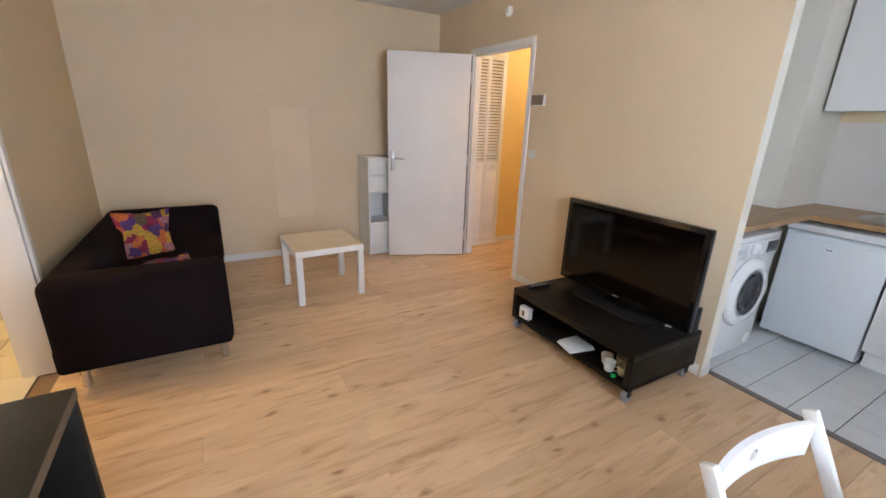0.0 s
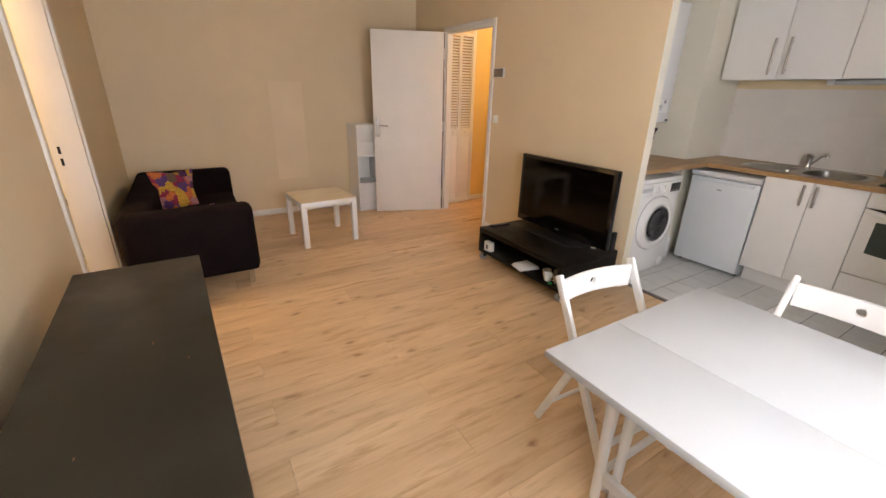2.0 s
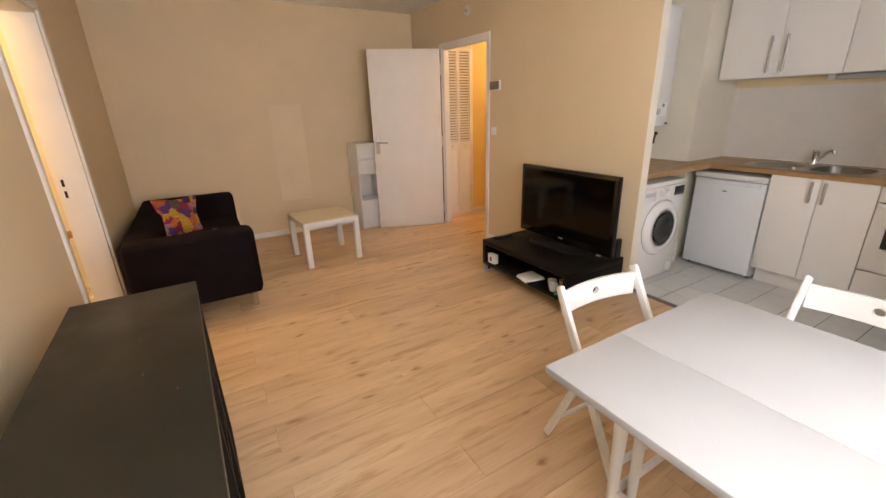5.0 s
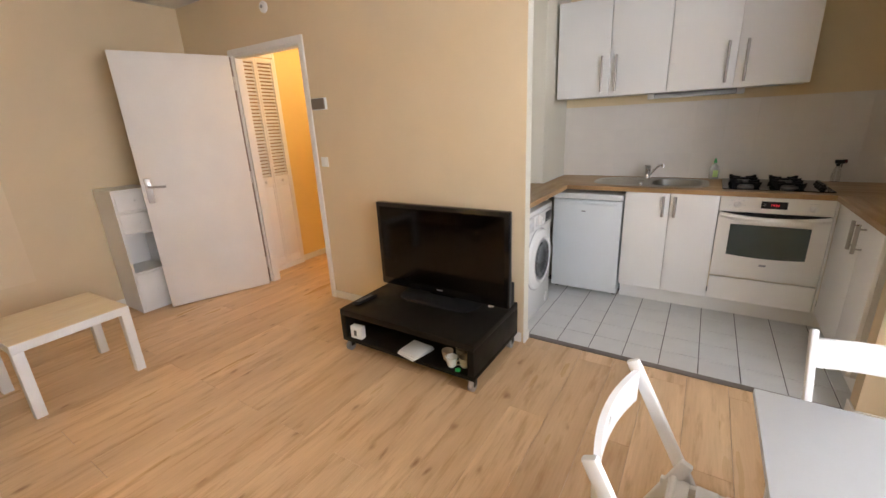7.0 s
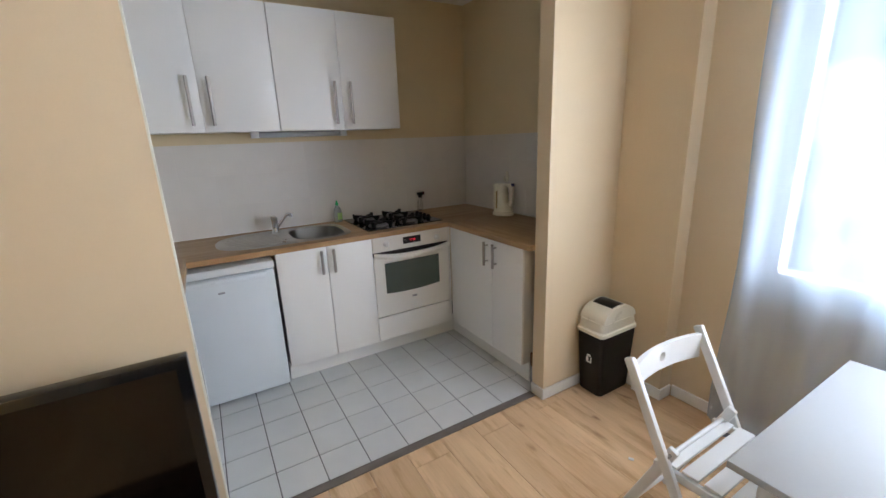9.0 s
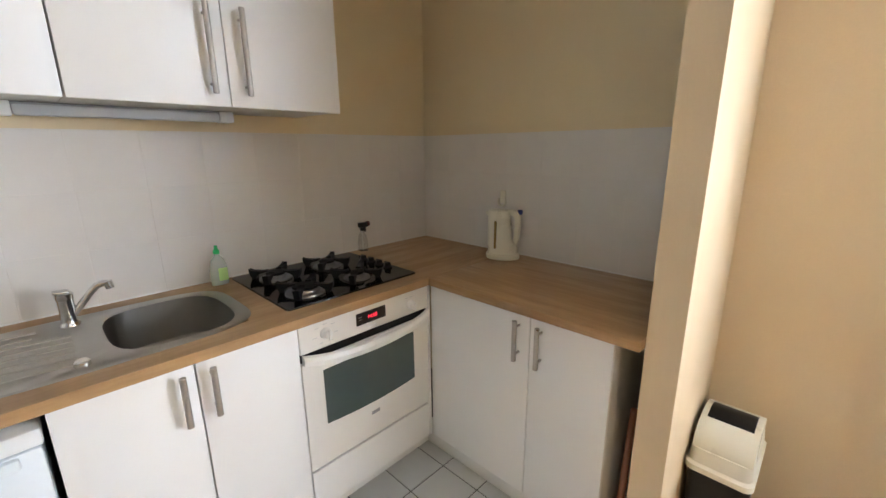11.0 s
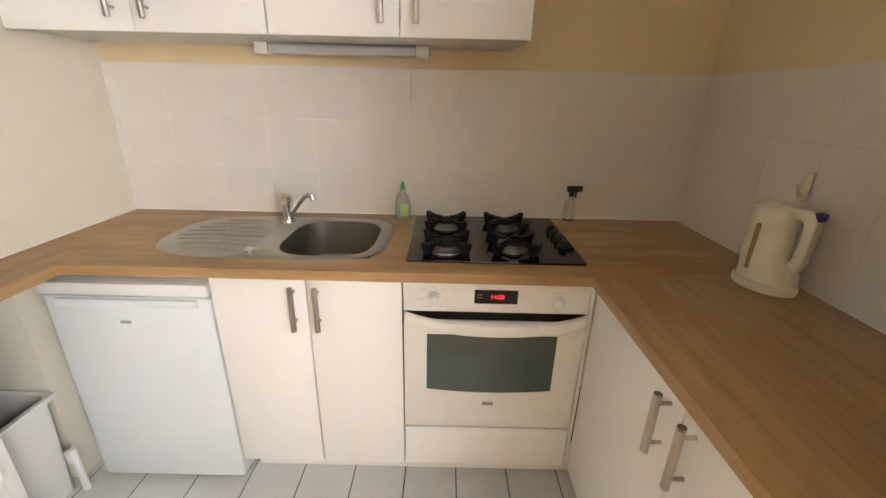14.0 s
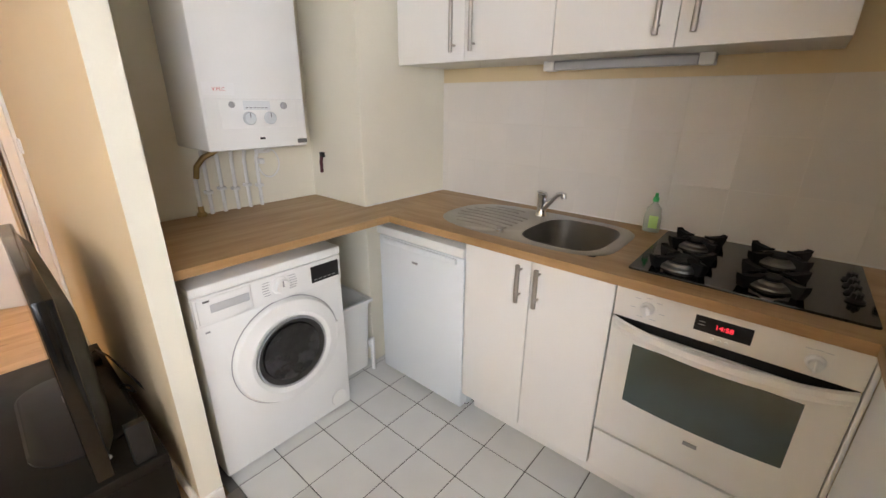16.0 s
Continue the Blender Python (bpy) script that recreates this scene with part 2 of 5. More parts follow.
INK = paint("grey_print", (0.10, 0.10, 0.10), 0.6)
MAROON = paint("maroon_cloth", (0.10, 0.03, 0.035), 0.9)
DIGITS = glow("red_led", (1.0, 0.03, 0.06), 1.7)
BRISTLE = paint("brown_bristle", (0.20, 0.11, 0.06), 0.9)
BROOMWOOD = paint("red_brown_wood", (0.26, 0.10, 0.05), 0.5)
STRIP = paint("brown_grey_threshold", (0.17, 0.14, 0.12), 0.45, var=0.15, coarse=12)
FACADE = paint("white_render", (0.80, 0.80, 0.78), 0.8, var=0.05, coarse=0.6)
ROOFTILE = paint("brown_roof", (0.22, 0.16, 0.13), 0.8, var=0.2)
FARGLASS = paint("grey_window_glass", (0.45, 0.52, 0.56), 0.2)
ASPHALT = paint("asphalt", (0.06, 0.06, 0.06), 0.9, var=0.2, coarse=0.4)
PANE = clear("window_glass", (1, 1, 1), 0.0, 1.0)


def cushion_cloth():
    m, nt, p = nodes("patchwork_cloth")
    v = coords(nt, (1, 1, 1))
    vo = nt.nodes.new("ShaderNodeTexVoronoi")
    vo.distance = "CHEBYCHEV"
    vo.inputs["Scale"].default_value = 14.0
    nt.links.new(v, vo.inputs["Vector"])
    ramp = nt.nodes.new("ShaderNodeValToRGB")
    ramp.color_ramp.interpolation = "CONSTANT"
    sep = nt.nodes.new("ShaderNodeSeparateColor")
    nt.links.new(vo.outputs["Color"], sep.inputs[0])
    nt.links.new(sep.outputs[0], ramp.inputs[0])
    cols = [(0.62, 0.16, 0.03), (0.08, 0.02, 0.09), (0.62, 0.36, 0.03), (0.30, 0.02, 0.06), (0.10, 0.04, 0.18), (0.55, 0.10, 0.05), (0.14, 0.10, 0.05), (0.45, 0.20, 0.22)]
    els = ramp.color_ramp.elements
    while len(els) < len(cols):
        els.new(0.5)
    for i, c in enumerate(cols):
        els[i].position, els[i].color = i / len(cols), (*c, 1)
    fine = noise_tex(nt, v, 60, 3)
    c = mixer(nt, span(nt, fine, 0.35, 0.7, 0, 0.5), ramp.outputs[0], (0.05, 0.015, 0.03))
    nt.links.new(c, p.inputs["Base Color"])
    p.inputs["Roughness"].default_value = 0.9
    bumped(nt, p, noise_tex(nt, v, 400, 2), 0.3)
    return m


def sheer():
    m, nt, p = nodes("sheer_voile")
    nt.nodes.remove(p)
    out = nt.nodes["Material Output"]
    tr = node(nt, "ShaderNodeBsdfTransparent", Color=(1, 1, 1, 1))
    tl = node(nt, "ShaderNodeBsdfTranslucent", Color=(0.46, 0.57, 0.72, 1))
    df = node(nt, "ShaderNodeBsdfDiffuse", Color=(0.74, 0.83, 0.93, 1))
    a, b = nt.nodes.new("ShaderNodeMixShader"), nt.nodes.new("ShaderNodeMixShader")
    a.inputs[0].default_value = 0.5
    nt.links.new(tl.outputs[0], a.inputs[1])
    nt.links.new(df.outputs[0], a.inputs[2])
    folds = noise_tex(nt, coords(nt, (6, 6, 0.6)), 1.0, 2)
    nt.links.new(span(nt, folds, 0.3, 0.7, 0.42, 0.54), b.inputs[0])
    nt.links.new(tr.outputs[0], b.inputs[1])
    nt.links.new(a.outputs[0], b.inputs[2])
    nt.links.new(b.outputs[0], out.inputs[0])
    return m


CUSHION, VOILE = cushion_cloth(), sheer()


# ---- mesh helpers ----
def box(bm, x0, y0, z0, x1, y1, z1, bev=0.0, seg=2):
    m = Matrix.Translation(((x0 + x1) / 2, (y0 + y1) / 2, (z0 + z1) / 2)) @ Matrix.Diagonal((abs(x1 - x0), abs(y1 - y0), abs(z1 - z0), 1))
    vs = bmesh.ops.create_cube(bm, size=1, matrix=m)["verts"]
    if bev:
        es = list({e for v in vs for e in v.link_edges})
        bmesh.ops.bevel(bm, geom=es, offset=bev, segments=seg, profile=0.5, affect="EDGES")
    return bm


def rod(bm, p, q, r, seg=14, r2=None):
    p, q = Vector(p), Vector(q)
    d = q - p
    m = Matrix.Translation((p + q) / 2) @ d.to_track_quat("Z", "Y").to_matrix().to_4x4()
    bmesh.ops.create_cone(bm, cap_ends=True, segments=seg, radius1=r, radius2=r if r2 is None else r2, depth=d.length, matrix=m)
    return bm


def beam(bm, p, q, w, d, side=(1, 0, 0), bev=0.003):
    """A bar of section w (along side) by d from p to q."""
    p, q, side = Vector(p), Vector(q), Vector(side)
    z = (q - p).normalized()
    y = z.cross(side).normalized()
    x = y.cross(z).normalized()
    rot = Matrix((x, y, z)).transposed().to_4x4()
    tmp = bmesh.new()
    box(tmp, -w / 2, -d / 2, -(q - p).length / 2, w / 2, d / 2, (q - p).length / 2, bev, 2)
    bmesh.ops.transform(tmp, matrix=Matrix.Translation((p + q) / 2) @ rot, verts=tmp.verts)
    return join(bm, tmp)


def join(bm, other):
    me = bpy.data.meshes.new("scratch")
    other.to_mesh(me)
    other.free()
    bm.from_mesh(me)
    bpy.data.meshes.remove(me)
    return bm


def tube(bm, pts, r, seg=10):
    """A round tube through points; the rings are carried along without twist."""
    pts = [Vector(p) for p in pts]
    rings = []
    u = None
    for k, p in enumerate(pts):
        d = (pts[min(k + 1, len(pts) - 1)] - pts[max(k - 1, 0)]).normalized()
        if u is None:
            u = d.orthogonal().normalized()
        u = (u - d * u.dot(d)).normalized()
        v = d.cross(u)
        rings.append([bm.verts.new(p + r * (math.cos(2 * math.pi * i / seg) * u + math.sin(2 * math.pi * i / seg) * v)) for i in range(seg)])
    for a, b in zip(rings, rings[1:]):
        for i in range(seg):
            bm.faces.new((a[i], a[(i + 1) % seg], b[(i + 1) % seg], b[i]))
    bm.faces.new(rings[0][::-1])
    bm.faces.new(rings[-1])
    return bm


def lathe(bm, prof, seg=28, m=None, cap=True):
    """Turn a profile of (radius, height) round z."""
    rings = []
    for r, z in prof:
        ring = [bm.verts.new((r * math.cos(k * 2 * math.pi / seg), r * math.sin(k * 2 * math.pi / seg), z)) for k in range(seg)] if r > 1e-6 else [bm.verts.new((0, 0, z))]
        rings.append(ring)
    for a, b in zip(rings, rings[1:]):
        for k in range(seg):
            f = [a[k % len(a)], a[(k + 1) % len(a)], b[(k + 1) % len(b)], b[k % len(b)]]
            f = [v for i, v in enumerate(f) if v not in f[:i]]
            if len(f) > 2:
                bm.faces.new(f)
    for ring, flip in ((rings[0], True), (rings[-1], False)):
        if cap and len(ring) > 2:
            bm.faces.new(ring[::-1] if flip else ring)
    if m is not None:
        vs = [v for ring in rings for v in ring]
        bmesh.ops.transform(bm, matrix=m, verts=vs)
    return bm


def loft(bm, loops, cap=True):
    """Skin a stack of loops of equal count."""
    rings = [[bm.verts.new(p) for p in lp] for lp in loops]
    n = len(rings[0])
    for a, b in zip(rings, rings[1:]):
        for k in range(n):
            bm.faces.new((a[k], a[(k + 1) % n], b[(k + 1) % n], b[k]))
    if cap:
        bm.faces.new(rings[0][::-1])
        bm.faces.new(rings[-1])
    return bm


def round_rect(cx, cy, hx, hy, r, n=6):
    pts = []
    for sx, sy, a0 in ((1, 1, 0), (-1, 1, 90), (-1, -1, 180), (1, -1, 270)):
        for k in range(n + 1):
            a = radians(a0 + 90 * k / n)
            pts.append((cx + sx * (hx - r) + r * math.cos(a), cy + sy * (hy - r) + r * math.sin(a)))
    return pts


def finish(bm, name, material, smooth=35):
    bmesh.ops.recalc_face_normals(bm, faces=bm.faces)
    me = bpy.data.meshes.new(name)
    bm.to_mesh(me)
    bm.free()
    me.materials.append(material)
    me.shade_smooth()
    me.set_sharp_from_angle(angle=radians(smooth))
    return me


def part(name, bm, material, parent=None, label="", m=None, smooth=35):
    ob = new(name, finish(bm, name, material, smooth))
    if parent is not None:
        ob.parent = parent
    if m is not None:
        ob.matrix_basis = m
    return tagged(ob, label)


def thing(name, label, category, m=None, group=""):
    ob = new(name)
    ob.empty_display_size = 0.1
    if m is not None:
        ob.matrix_basis = m
    return tagged(ob, label, category, group)


def single(name, bm, material, label, category, m=None, group=""):
    return tagged(part(name, bm, material, None, label, m), label, category, group)


def structure(name, bm, material, label="", m=None):
    return tagged(part(name, bm, material, None, label, m), label, "", "", "structure")


def boxes(*rows, bev=0.0):
    bm = bmesh.new()
    for r in rows:
        box(bm, *r, bev)
    return bm


def lettering(text, size, m, material, parent, name="lettering", label=""):
    cu = bpy.data.curves.new(name, "FONT")
    cu.body, cu.size, cu.align_x, cu.align_y, cu.extrude = text, size, "CENTER", "CENTER", 0.0004
    tmp = new("scratch_text", cu)
    me = bpy.data.meshes.new_from_object(tmp.evaluated_get(bpy.context.evaluated_depsgraph_get()))
    bpy.data.objects.remove(tmp)
    bpy.data.curves.remove(cu)
    me.materials.clear()
    me.materials.append(material)
    ob = new(name, me)
    ob.parent, ob.matrix_basis = parent, m
    return tagged(ob, label)


# ---- the shell ----
H = 2.56
XL, YF, YW, XB, YK, YB = -0.71, 4.62, -1.06, 4.287, -0.965, 1.92
TVX, STUB, SLANT = 2.66, 1.235, 1.0
TW = pose(TVX, STUB, 0, 0, 0, SLANT)  # the television wall's own frame: x through it, y along it

floor = structure("floor", boxes((XL - 0.1, YW - 0.3, -0.12, 2.755, 1.2, -0.009), (XL - 0.1, 1.2, -0.12, 4.7, YF + 0.1, -0.009)), UNDERLAY, "oak laminate floor boards")
floor_kitchen = structure("floor_kitchen", boxes((2.757, -1.05, -0.12, 4.4, 1.99, -0.003)), GROUT, "grey-white square tiles with dark joints")
floor_bathroom = structure("floor_bathroom", boxes((-2.6, 1.4, -0.12, XL - 0.1, 4.5, -0.003)), GROUT, "cream tiles of the bathroom floor")
structure("ceiling", boxes((-2.7, YW - 0.3, H, 4.8, 4.85, H + 0.15)), CEIL, "smooth off-white ceiling")

structure("wall_north", boxes((XL - 0.1, YF, -0.1, 2.75, YF + 0.12, H)), CREAM, "plain cream painted wall")
# reflected daylight on the wall, drawn as a thin lighter panel
structure("wall_patch", boxes((0.74, YF - 0.003, 0.42, 1.10, YF - 0.0005, 1.52)), LIGHT_PATCH, "patch of reflected light painted on the wall")
# bathroom door opening in the west wall
D0, D1, DH = 2.09, 2.98, 2.05
structure("wall_west", boxes((XL - 0.155, YW - 0.3, -0.1, XL, D0, H), (XL - 0.155, D1, -0.1, XL, YF, H), (XL - 0.155, D0, DH, XL, D1, H)), CREAM, "plain cream painted wall with a doorway")
# television wall with the corridor door opening; local y from the stub's end
E0, E1, EH = 1.80, 2.655, 2.085
structure("wall_television", boxes((0, 0, -0.1, 0.075, E0, H), (0, E1, -0.1, 0.075, 3.39, H), (0, E0, EH, 0.075, E1, H)), CREAM, "cream partition wall ending at the kitchen", TW)
# thin slab in the paler tone over the partition's end face
structure("wall_stub_end", boxes((-0.001, -0.004, -0.1, 0.076, -0.0005, H)), PALE, "pale end face of the partition wall", TW)
structure("wall_pier", boxes((2.692, YW - 0.3, -0.1, 2.785, -0.405, H)), CREAM, "short cream wall between kitchen and window bay")
structure("wall_bay", boxes((2.318, YW - 0.3, -0.1, 2.692, -0.952, H)), CREAM, "boxed-in corner beside the window")
# WX0, the unseen left edge, is set wide to let in more daylight
WX0, WX1, WZ0, WZ1 = -0.28, 2.0, 0.80, 2.20
structure("wall_south", boxes((XL - 0.09, YW - 0.3, -0.1, WX0, YW, H), (WX1, YW - 0.3, -0.1, 2.318, YW, H), (WX0, YW - 0.3, -0.1, WX1, YW, WZ0), (WX0, YW - 0.3, WZ1, WX1, YW, H)), CREAM, "cream window wall")
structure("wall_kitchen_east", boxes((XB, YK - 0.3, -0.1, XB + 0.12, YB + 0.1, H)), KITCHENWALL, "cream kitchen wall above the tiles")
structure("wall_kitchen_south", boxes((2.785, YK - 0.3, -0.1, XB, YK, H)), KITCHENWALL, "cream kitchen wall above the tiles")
structure("wall_kitchen_north", boxes((2.70, YB, -0.1, XB, YB + 0.1, H)), PALE, "pale wall behind the boiler")
structure("wall_chase", boxes((3.68, 1.478, -0.1, XB, YB, H)), PALE, "pale boxed-in duct in the kitchen corner")
# corridor behind the door
structure("wall_corridor_north", boxes((2.70, 4.13, -0.1, 4.7, 4.25, H)), YELLOW, "yellow corridor wall")
structure("wall_corridor_south", boxes((2.74, 2.60, -0.1, 4.7, 2.70, H)), YELLOW, "yellow corridor wall")
structure("wall_corridor_east", boxes((4.58, 2.70, -0.1, 4.7, 4.13, H)), YELLOW, "yellow corridor end wall")
# bathroom
structure("wall_bathroom_north", boxes((-2.6, 4.2, -0.1, XL - 0.155, 4.3, H)), BATHWALL, "cream bathroom wall")
structure("wall_bathroom_west", boxes((-2.6, 1.5, -0.1, -2.5, 4.2, H)), BATHWALL, "cream bathroom wall")
structure("wall_bathroom_south", boxes((-2.6, 1.4, -0.1, XL - 0.155, 1.5, H)), BATHWALL, "cream bathroom wall")


def skirting(name, x0, y0, x1, y1, side, m=None, h=0.07, t=0.012):
    """A white skirting board from one point to another, its face to the given side (normal)."""
    nx, ny = side
    bm = bmesh.new()
    box(bm, min(x0, x1, x0 + nx * t, x1 + nx * t), min(y0, y1, y0 + ny * t, y1 + ny * t), 0.001, max(x0, x1, x0 + nx * t, x1 + nx * t), max(y0, y1, y0 + ny * t, y1 + ny * t), h, 0.004)
    return structure(name, bm, WHITE, "white painted skirting board", m)


skirting("baseboard_north", XL, YF, 2.60, YF, (0, -1))
skirting("baseboard_west", XL, D1 + 0.06, XL, YF - 0.013, (1, 0))
skirting("baseboard_west", XL, YW, XL, D0 - 0.06, (1, 0))
skirting("baseboard_television", 0, 0.012, 0, E0 - 0.05, (-1, 0), TW)
skirting("baseboard_television", 0, E1 + 0.05, 0, 3.37, (-1, 0), TW)
skirting("baseboard_stub", -0.012, -0.004, 0.075, -0.004, (0, -1), TW)
skirting("baseboard_pier", 2.692, -0.94, 2.692, -0.405, (-1, 0))
skirting("baseboard_pier", 2.68, -0.405, 2.785, -0.405, (0, 1))
skirting("baseboard_bay", 2.318, -0.952, 2.679, -0.952, (0, 1))
skirting("baseboard_bay", 2.318, -1.047, 2.318, -0.940, (-1, 0))
skirting("baseboard_south", XL, YW, 2.305, YW, (0, 1))
skirting("baseboard_corridor", 3.192, 4.13, 4.58, 4.13, (0, -1))

structure("threshold", boxes((2.742, -0.40, -0.004, 2.79, 1.24, 0.004), bev=0.002), STRIP, "brown-grey strip between laminate and tiles")


# ---- doors and frames ----
def casing(name, a0, a1, h, x_face, sign, depth, m=None, w=0.045):
    """Door lining and architrave round an opening along y; the face stands on x_face, sign points into the room."""
    bm = bmesh.new()
    f0, f1 = sorted((x_face + sign * 0.001, x_face + sign * 0.016))
    box(bm, f0, a0 - w, 0, f1, a0 + 0.004, h + w, 0.003)
    box(bm, f0, a1 - 0.004, 0, f1, a1 + w, h + w, 0.003)
    box(bm, f0, a0 + 0.004, h - 0.004, f1, a1 - 0.004, h + w, 0.003)
    l0, l1 = sorted((x_face, x_face - sign * depth))
    box(bm, l0, a0 - 0.002, 0, l1, a0 + 0.022, h, 0.002)
    box(bm, l0, a1 - 0.022, 0, l1, a1 + 0.002, h, 0.002)
    box(bm, l0, a0 + 0.022, h - 0.022, l1, a1 - 0.022, h + 0.002, 0.002)
    return structure(name, bm, WHITE, "white painted door frame", m)


casing("door_frame_corridor", E0, E1, EH, 0, -1, 0.075, TW)
casing("door_frame_bathroom", D0, D1, DH, XL, 1, 0.165)
strike = thing("strike_plate", "dark steel strike plate on the white door jamb", "strike plate", pose(XL - 0.125, D1 - 0.0225, 1.015))
part("plate", boxes((-0.010, -0.002, -0.09, 0.010, 0, 0.09)), WHITE, strike)
for z0 in (-0.062, 0.012):
    part("slot", boxes((-0.007, -0.004, z0, 0.007, -0.0018, z0 + 0.045)), BLACKPL, strike, "dark latch slot")

# curved wooden leg of a small stand inside the bathroom
stand = thing("wooden_stand", "red-brown wooden stand on curved tapering legs in the bathroom", "stand", pose(-1.165, 3.918, 0))
CURVE = [(0.008, 0.001, 0.008), (0.000, 0.09, 0.011), (-0.006, 0.20, 0.015), (-0.012, 0.28, 0.020), (-0.016, 0.36, 0.030), (-0.008, 0.44, 0.040), (0.008, 0.50, 0.042)]
for dx, sx in ((0.0, 1), (0.30, -1)):
    part("leg", loft(bmesh.new(), [[(dx + sx * (cx + u * r), v * 0.7 * r, z) for u, v in ((-1, -1), (1, -1), (1, 1), (-1, 1))] for cx, z, r in CURVE]), BROOMWOOD, stand)
part("top", boxes((-0.03, -0.10, 0.501, 0.33, 0.10, 0.522), bev=0.004), BROOMWOOD, stand)

# corridor door, open into the room
hinge = TW @ Vector((-0.055, E1 - 0.028, 0))
far = Vector((1.79, 4.165, 0))
yaw = math.degrees(math.atan2(far.y - hinge.y, far.x - hinge.x))
LEAF = (far - hinge).length
door = tagged(thing("door_1", "white flush interior door standing open", "door", pose(hinge.x, hinge.y, 0, 0, 0, yaw)), kind="structure")
part("leaf", boxes((0.004, -0.018, 0.008, LEAF, 0.020, 2.075), bev=0.003), WHITE, door)
part("edge_strip", boxes((0.0, -0.0205, 0.008, 0.018, -0.0186, 2.075)), WHITE, door)
# dark strips between the hinges stand for the shade in the gap
for z0, z1 in ((0.02, 0.165), (0.275, 0.995), (1.105, 1.805), (1.915, 2.07)):
    part("seal", boxes((-0.016, -0.024, z0, -0.003, -0.019, z1)), BROWNPL, door, "dark strip painted as the shade in the hinge gap")
for z in (0.22, 1.05, 1.86):
    part("hinge", rod(bmesh.new(), (-0.004, -0.022, z - 0.05), (-0.004, -0.022, z + 0.05), 0.008), NICKEL, door, "steel hinge")
for s in (-1, 1):
    y = -0.018 if s < 0 else 0.020
    hd = part("door_handle", boxes((LEAF - 0.07, min(y, y + s * 0.006), 0.93, LEAF - 0.025, max(y, y + s * 0.006), 1.13), bev=0.003), NICKEL, door, "satin metal handle plate")
    bm = rod(bmesh.new(), (LEAF - 0.048, y, 1.06), (LEAF - 0.048, y + s * 0.05, 1.06), 0.009)
    tube(bm, [(LEAF - 0.042, y + s * 0.05, 1.06), (LEAF - 0.09, y + s * 0.052, 1.062), (LEAF - 0.165, y + s * 0.047, 1.057)], 0.009)
    part("lever", bm, NICKEL, hd, "satin metal lever")

# louvred wardrobe doors in the corridor
ward = thing("louvred_closet", "white louvred folding closet doors in the yellow corridor wall", "closet", pose(2.69, 4.12, 0))
LW = 0.194  # one leaf
for k in range(2):
    x = 0.074 + k * (LW + 0.003)
    leaf = part("closet_door", boxes((x, -0.030, 0.06, x + 0.020, 0, 2.13), (x + LW - 0.020, -0.030, 0.06, x + LW, 0, 2.13), (x + 0.020, -0.030, 0.06, x + LW - 0.020, 0, 0.14), (x + 0.020, -0.030, 2.09, x + LW - 0.020, 0, 2.13), (x + 0.020, -0.030, 0.90, x + LW - 0.020, 0, 1.005), (x + 0.020, -0.026, 0.14, x + LW - 0.020, -0.010, 0.90), bev=0.002), WHITE, ward)
    # brown sheet close behind the slats, coloured for the closet's inner shade
    part("lining", boxes((x + 0.020, -0.0009, 1.005, x + LW - 0.020, -0.0001, 2.09)), COUNTER_Y, leaf, "brown sheet painted as the shade behind the louvres")
    slat = beam(bmesh.new(), (x + 0.020, -0.016, 0), (x + LW - 0.020, -0.016, 0), 0.030, 0.005, (0, -0.72, -0.69), 0.0012)
    me = finish(slat, "slat", WHITE)
    for j in range(33):
        s = new("slat", me)
        s.parent, s.location = leaf, (0, 0, 1.022 + j * 0.0326)
    part("knob", lathe(bmesh.new(), [(0.0, 0.03), (0.016, 0.026), (0.018, 0.018), (0.009, 0.008), (0.010, 0.0)], 16, pose(x + LW / 2, -0.030, 0.955, 90)), WHITE, leaf)
part("frame", boxes((0.050, -0.022, 0.0, 0.072, 0, 2.19), (0.470, -0.022, 0.0, 0.500, 0, 2.19), (0.072, -0.022, 2.14, 0.470, 0, 2.19), (0.072, -0.031, 0.0, 0.470, 0, 0.055), bev=0.002), WHITE, ward)

# ---- window, curtain, outside ----
win = tagged(thing("window_1", "white plastic casement window behind a sheer curtain", "window", pose(0, YW, 0)), kind="structure")
part("window_frame", boxes((WX0 - 0.04, -0.09, 0.76, WX0 + 0.04, 0.025, 2.24), (WX1 - 0.04, -0.09, 0.76, WX1 + 0.04, 0.025, 2.24), (WX0 + 0.04, -0.09, 0.76, WX1 - 0.04, 0.025, 0.82), (WX0 + 0.04, -0.09, 2.18, WX1 - 0.04, 0.025, 2.24), bev=0.004), PLASTIC, win)
mid = (WX0 + WX1) / 2
for a, b in ((WX0 + 0.042, mid - 0.002), (mid + 0.002, WX1 - 0.042)):
    sash = part("sash", boxes((a, -0.07, 0.822, a + 0.058, 0.035, 2.178), (b - 0.058, -0.07, 0.822, b, 0.035, 2.178), (a + 0.058, -0.07, 0.822, b - 0.058, 0.035, 0.875), (a + 0.058, -0.07, 2.125, b - 0.058, 0.035, 2.178), bev=0.004), PLASTIC, win)
    glass = part("pane", boxes((a + 0.056, -0.03, 0.873, b - 0.056, -0.024, 2.127)), PANE, sash)
    glass.visible_shadow = False
for z in (0.92, 1.55, 2.08):
    part("hinge", rod(bmesh.new(), (WX1 + 0.006, 0.036, z - 0.035), (WX1 + 0.006, 0.036, z + 0.035), 0.011), PLASTIC, win)
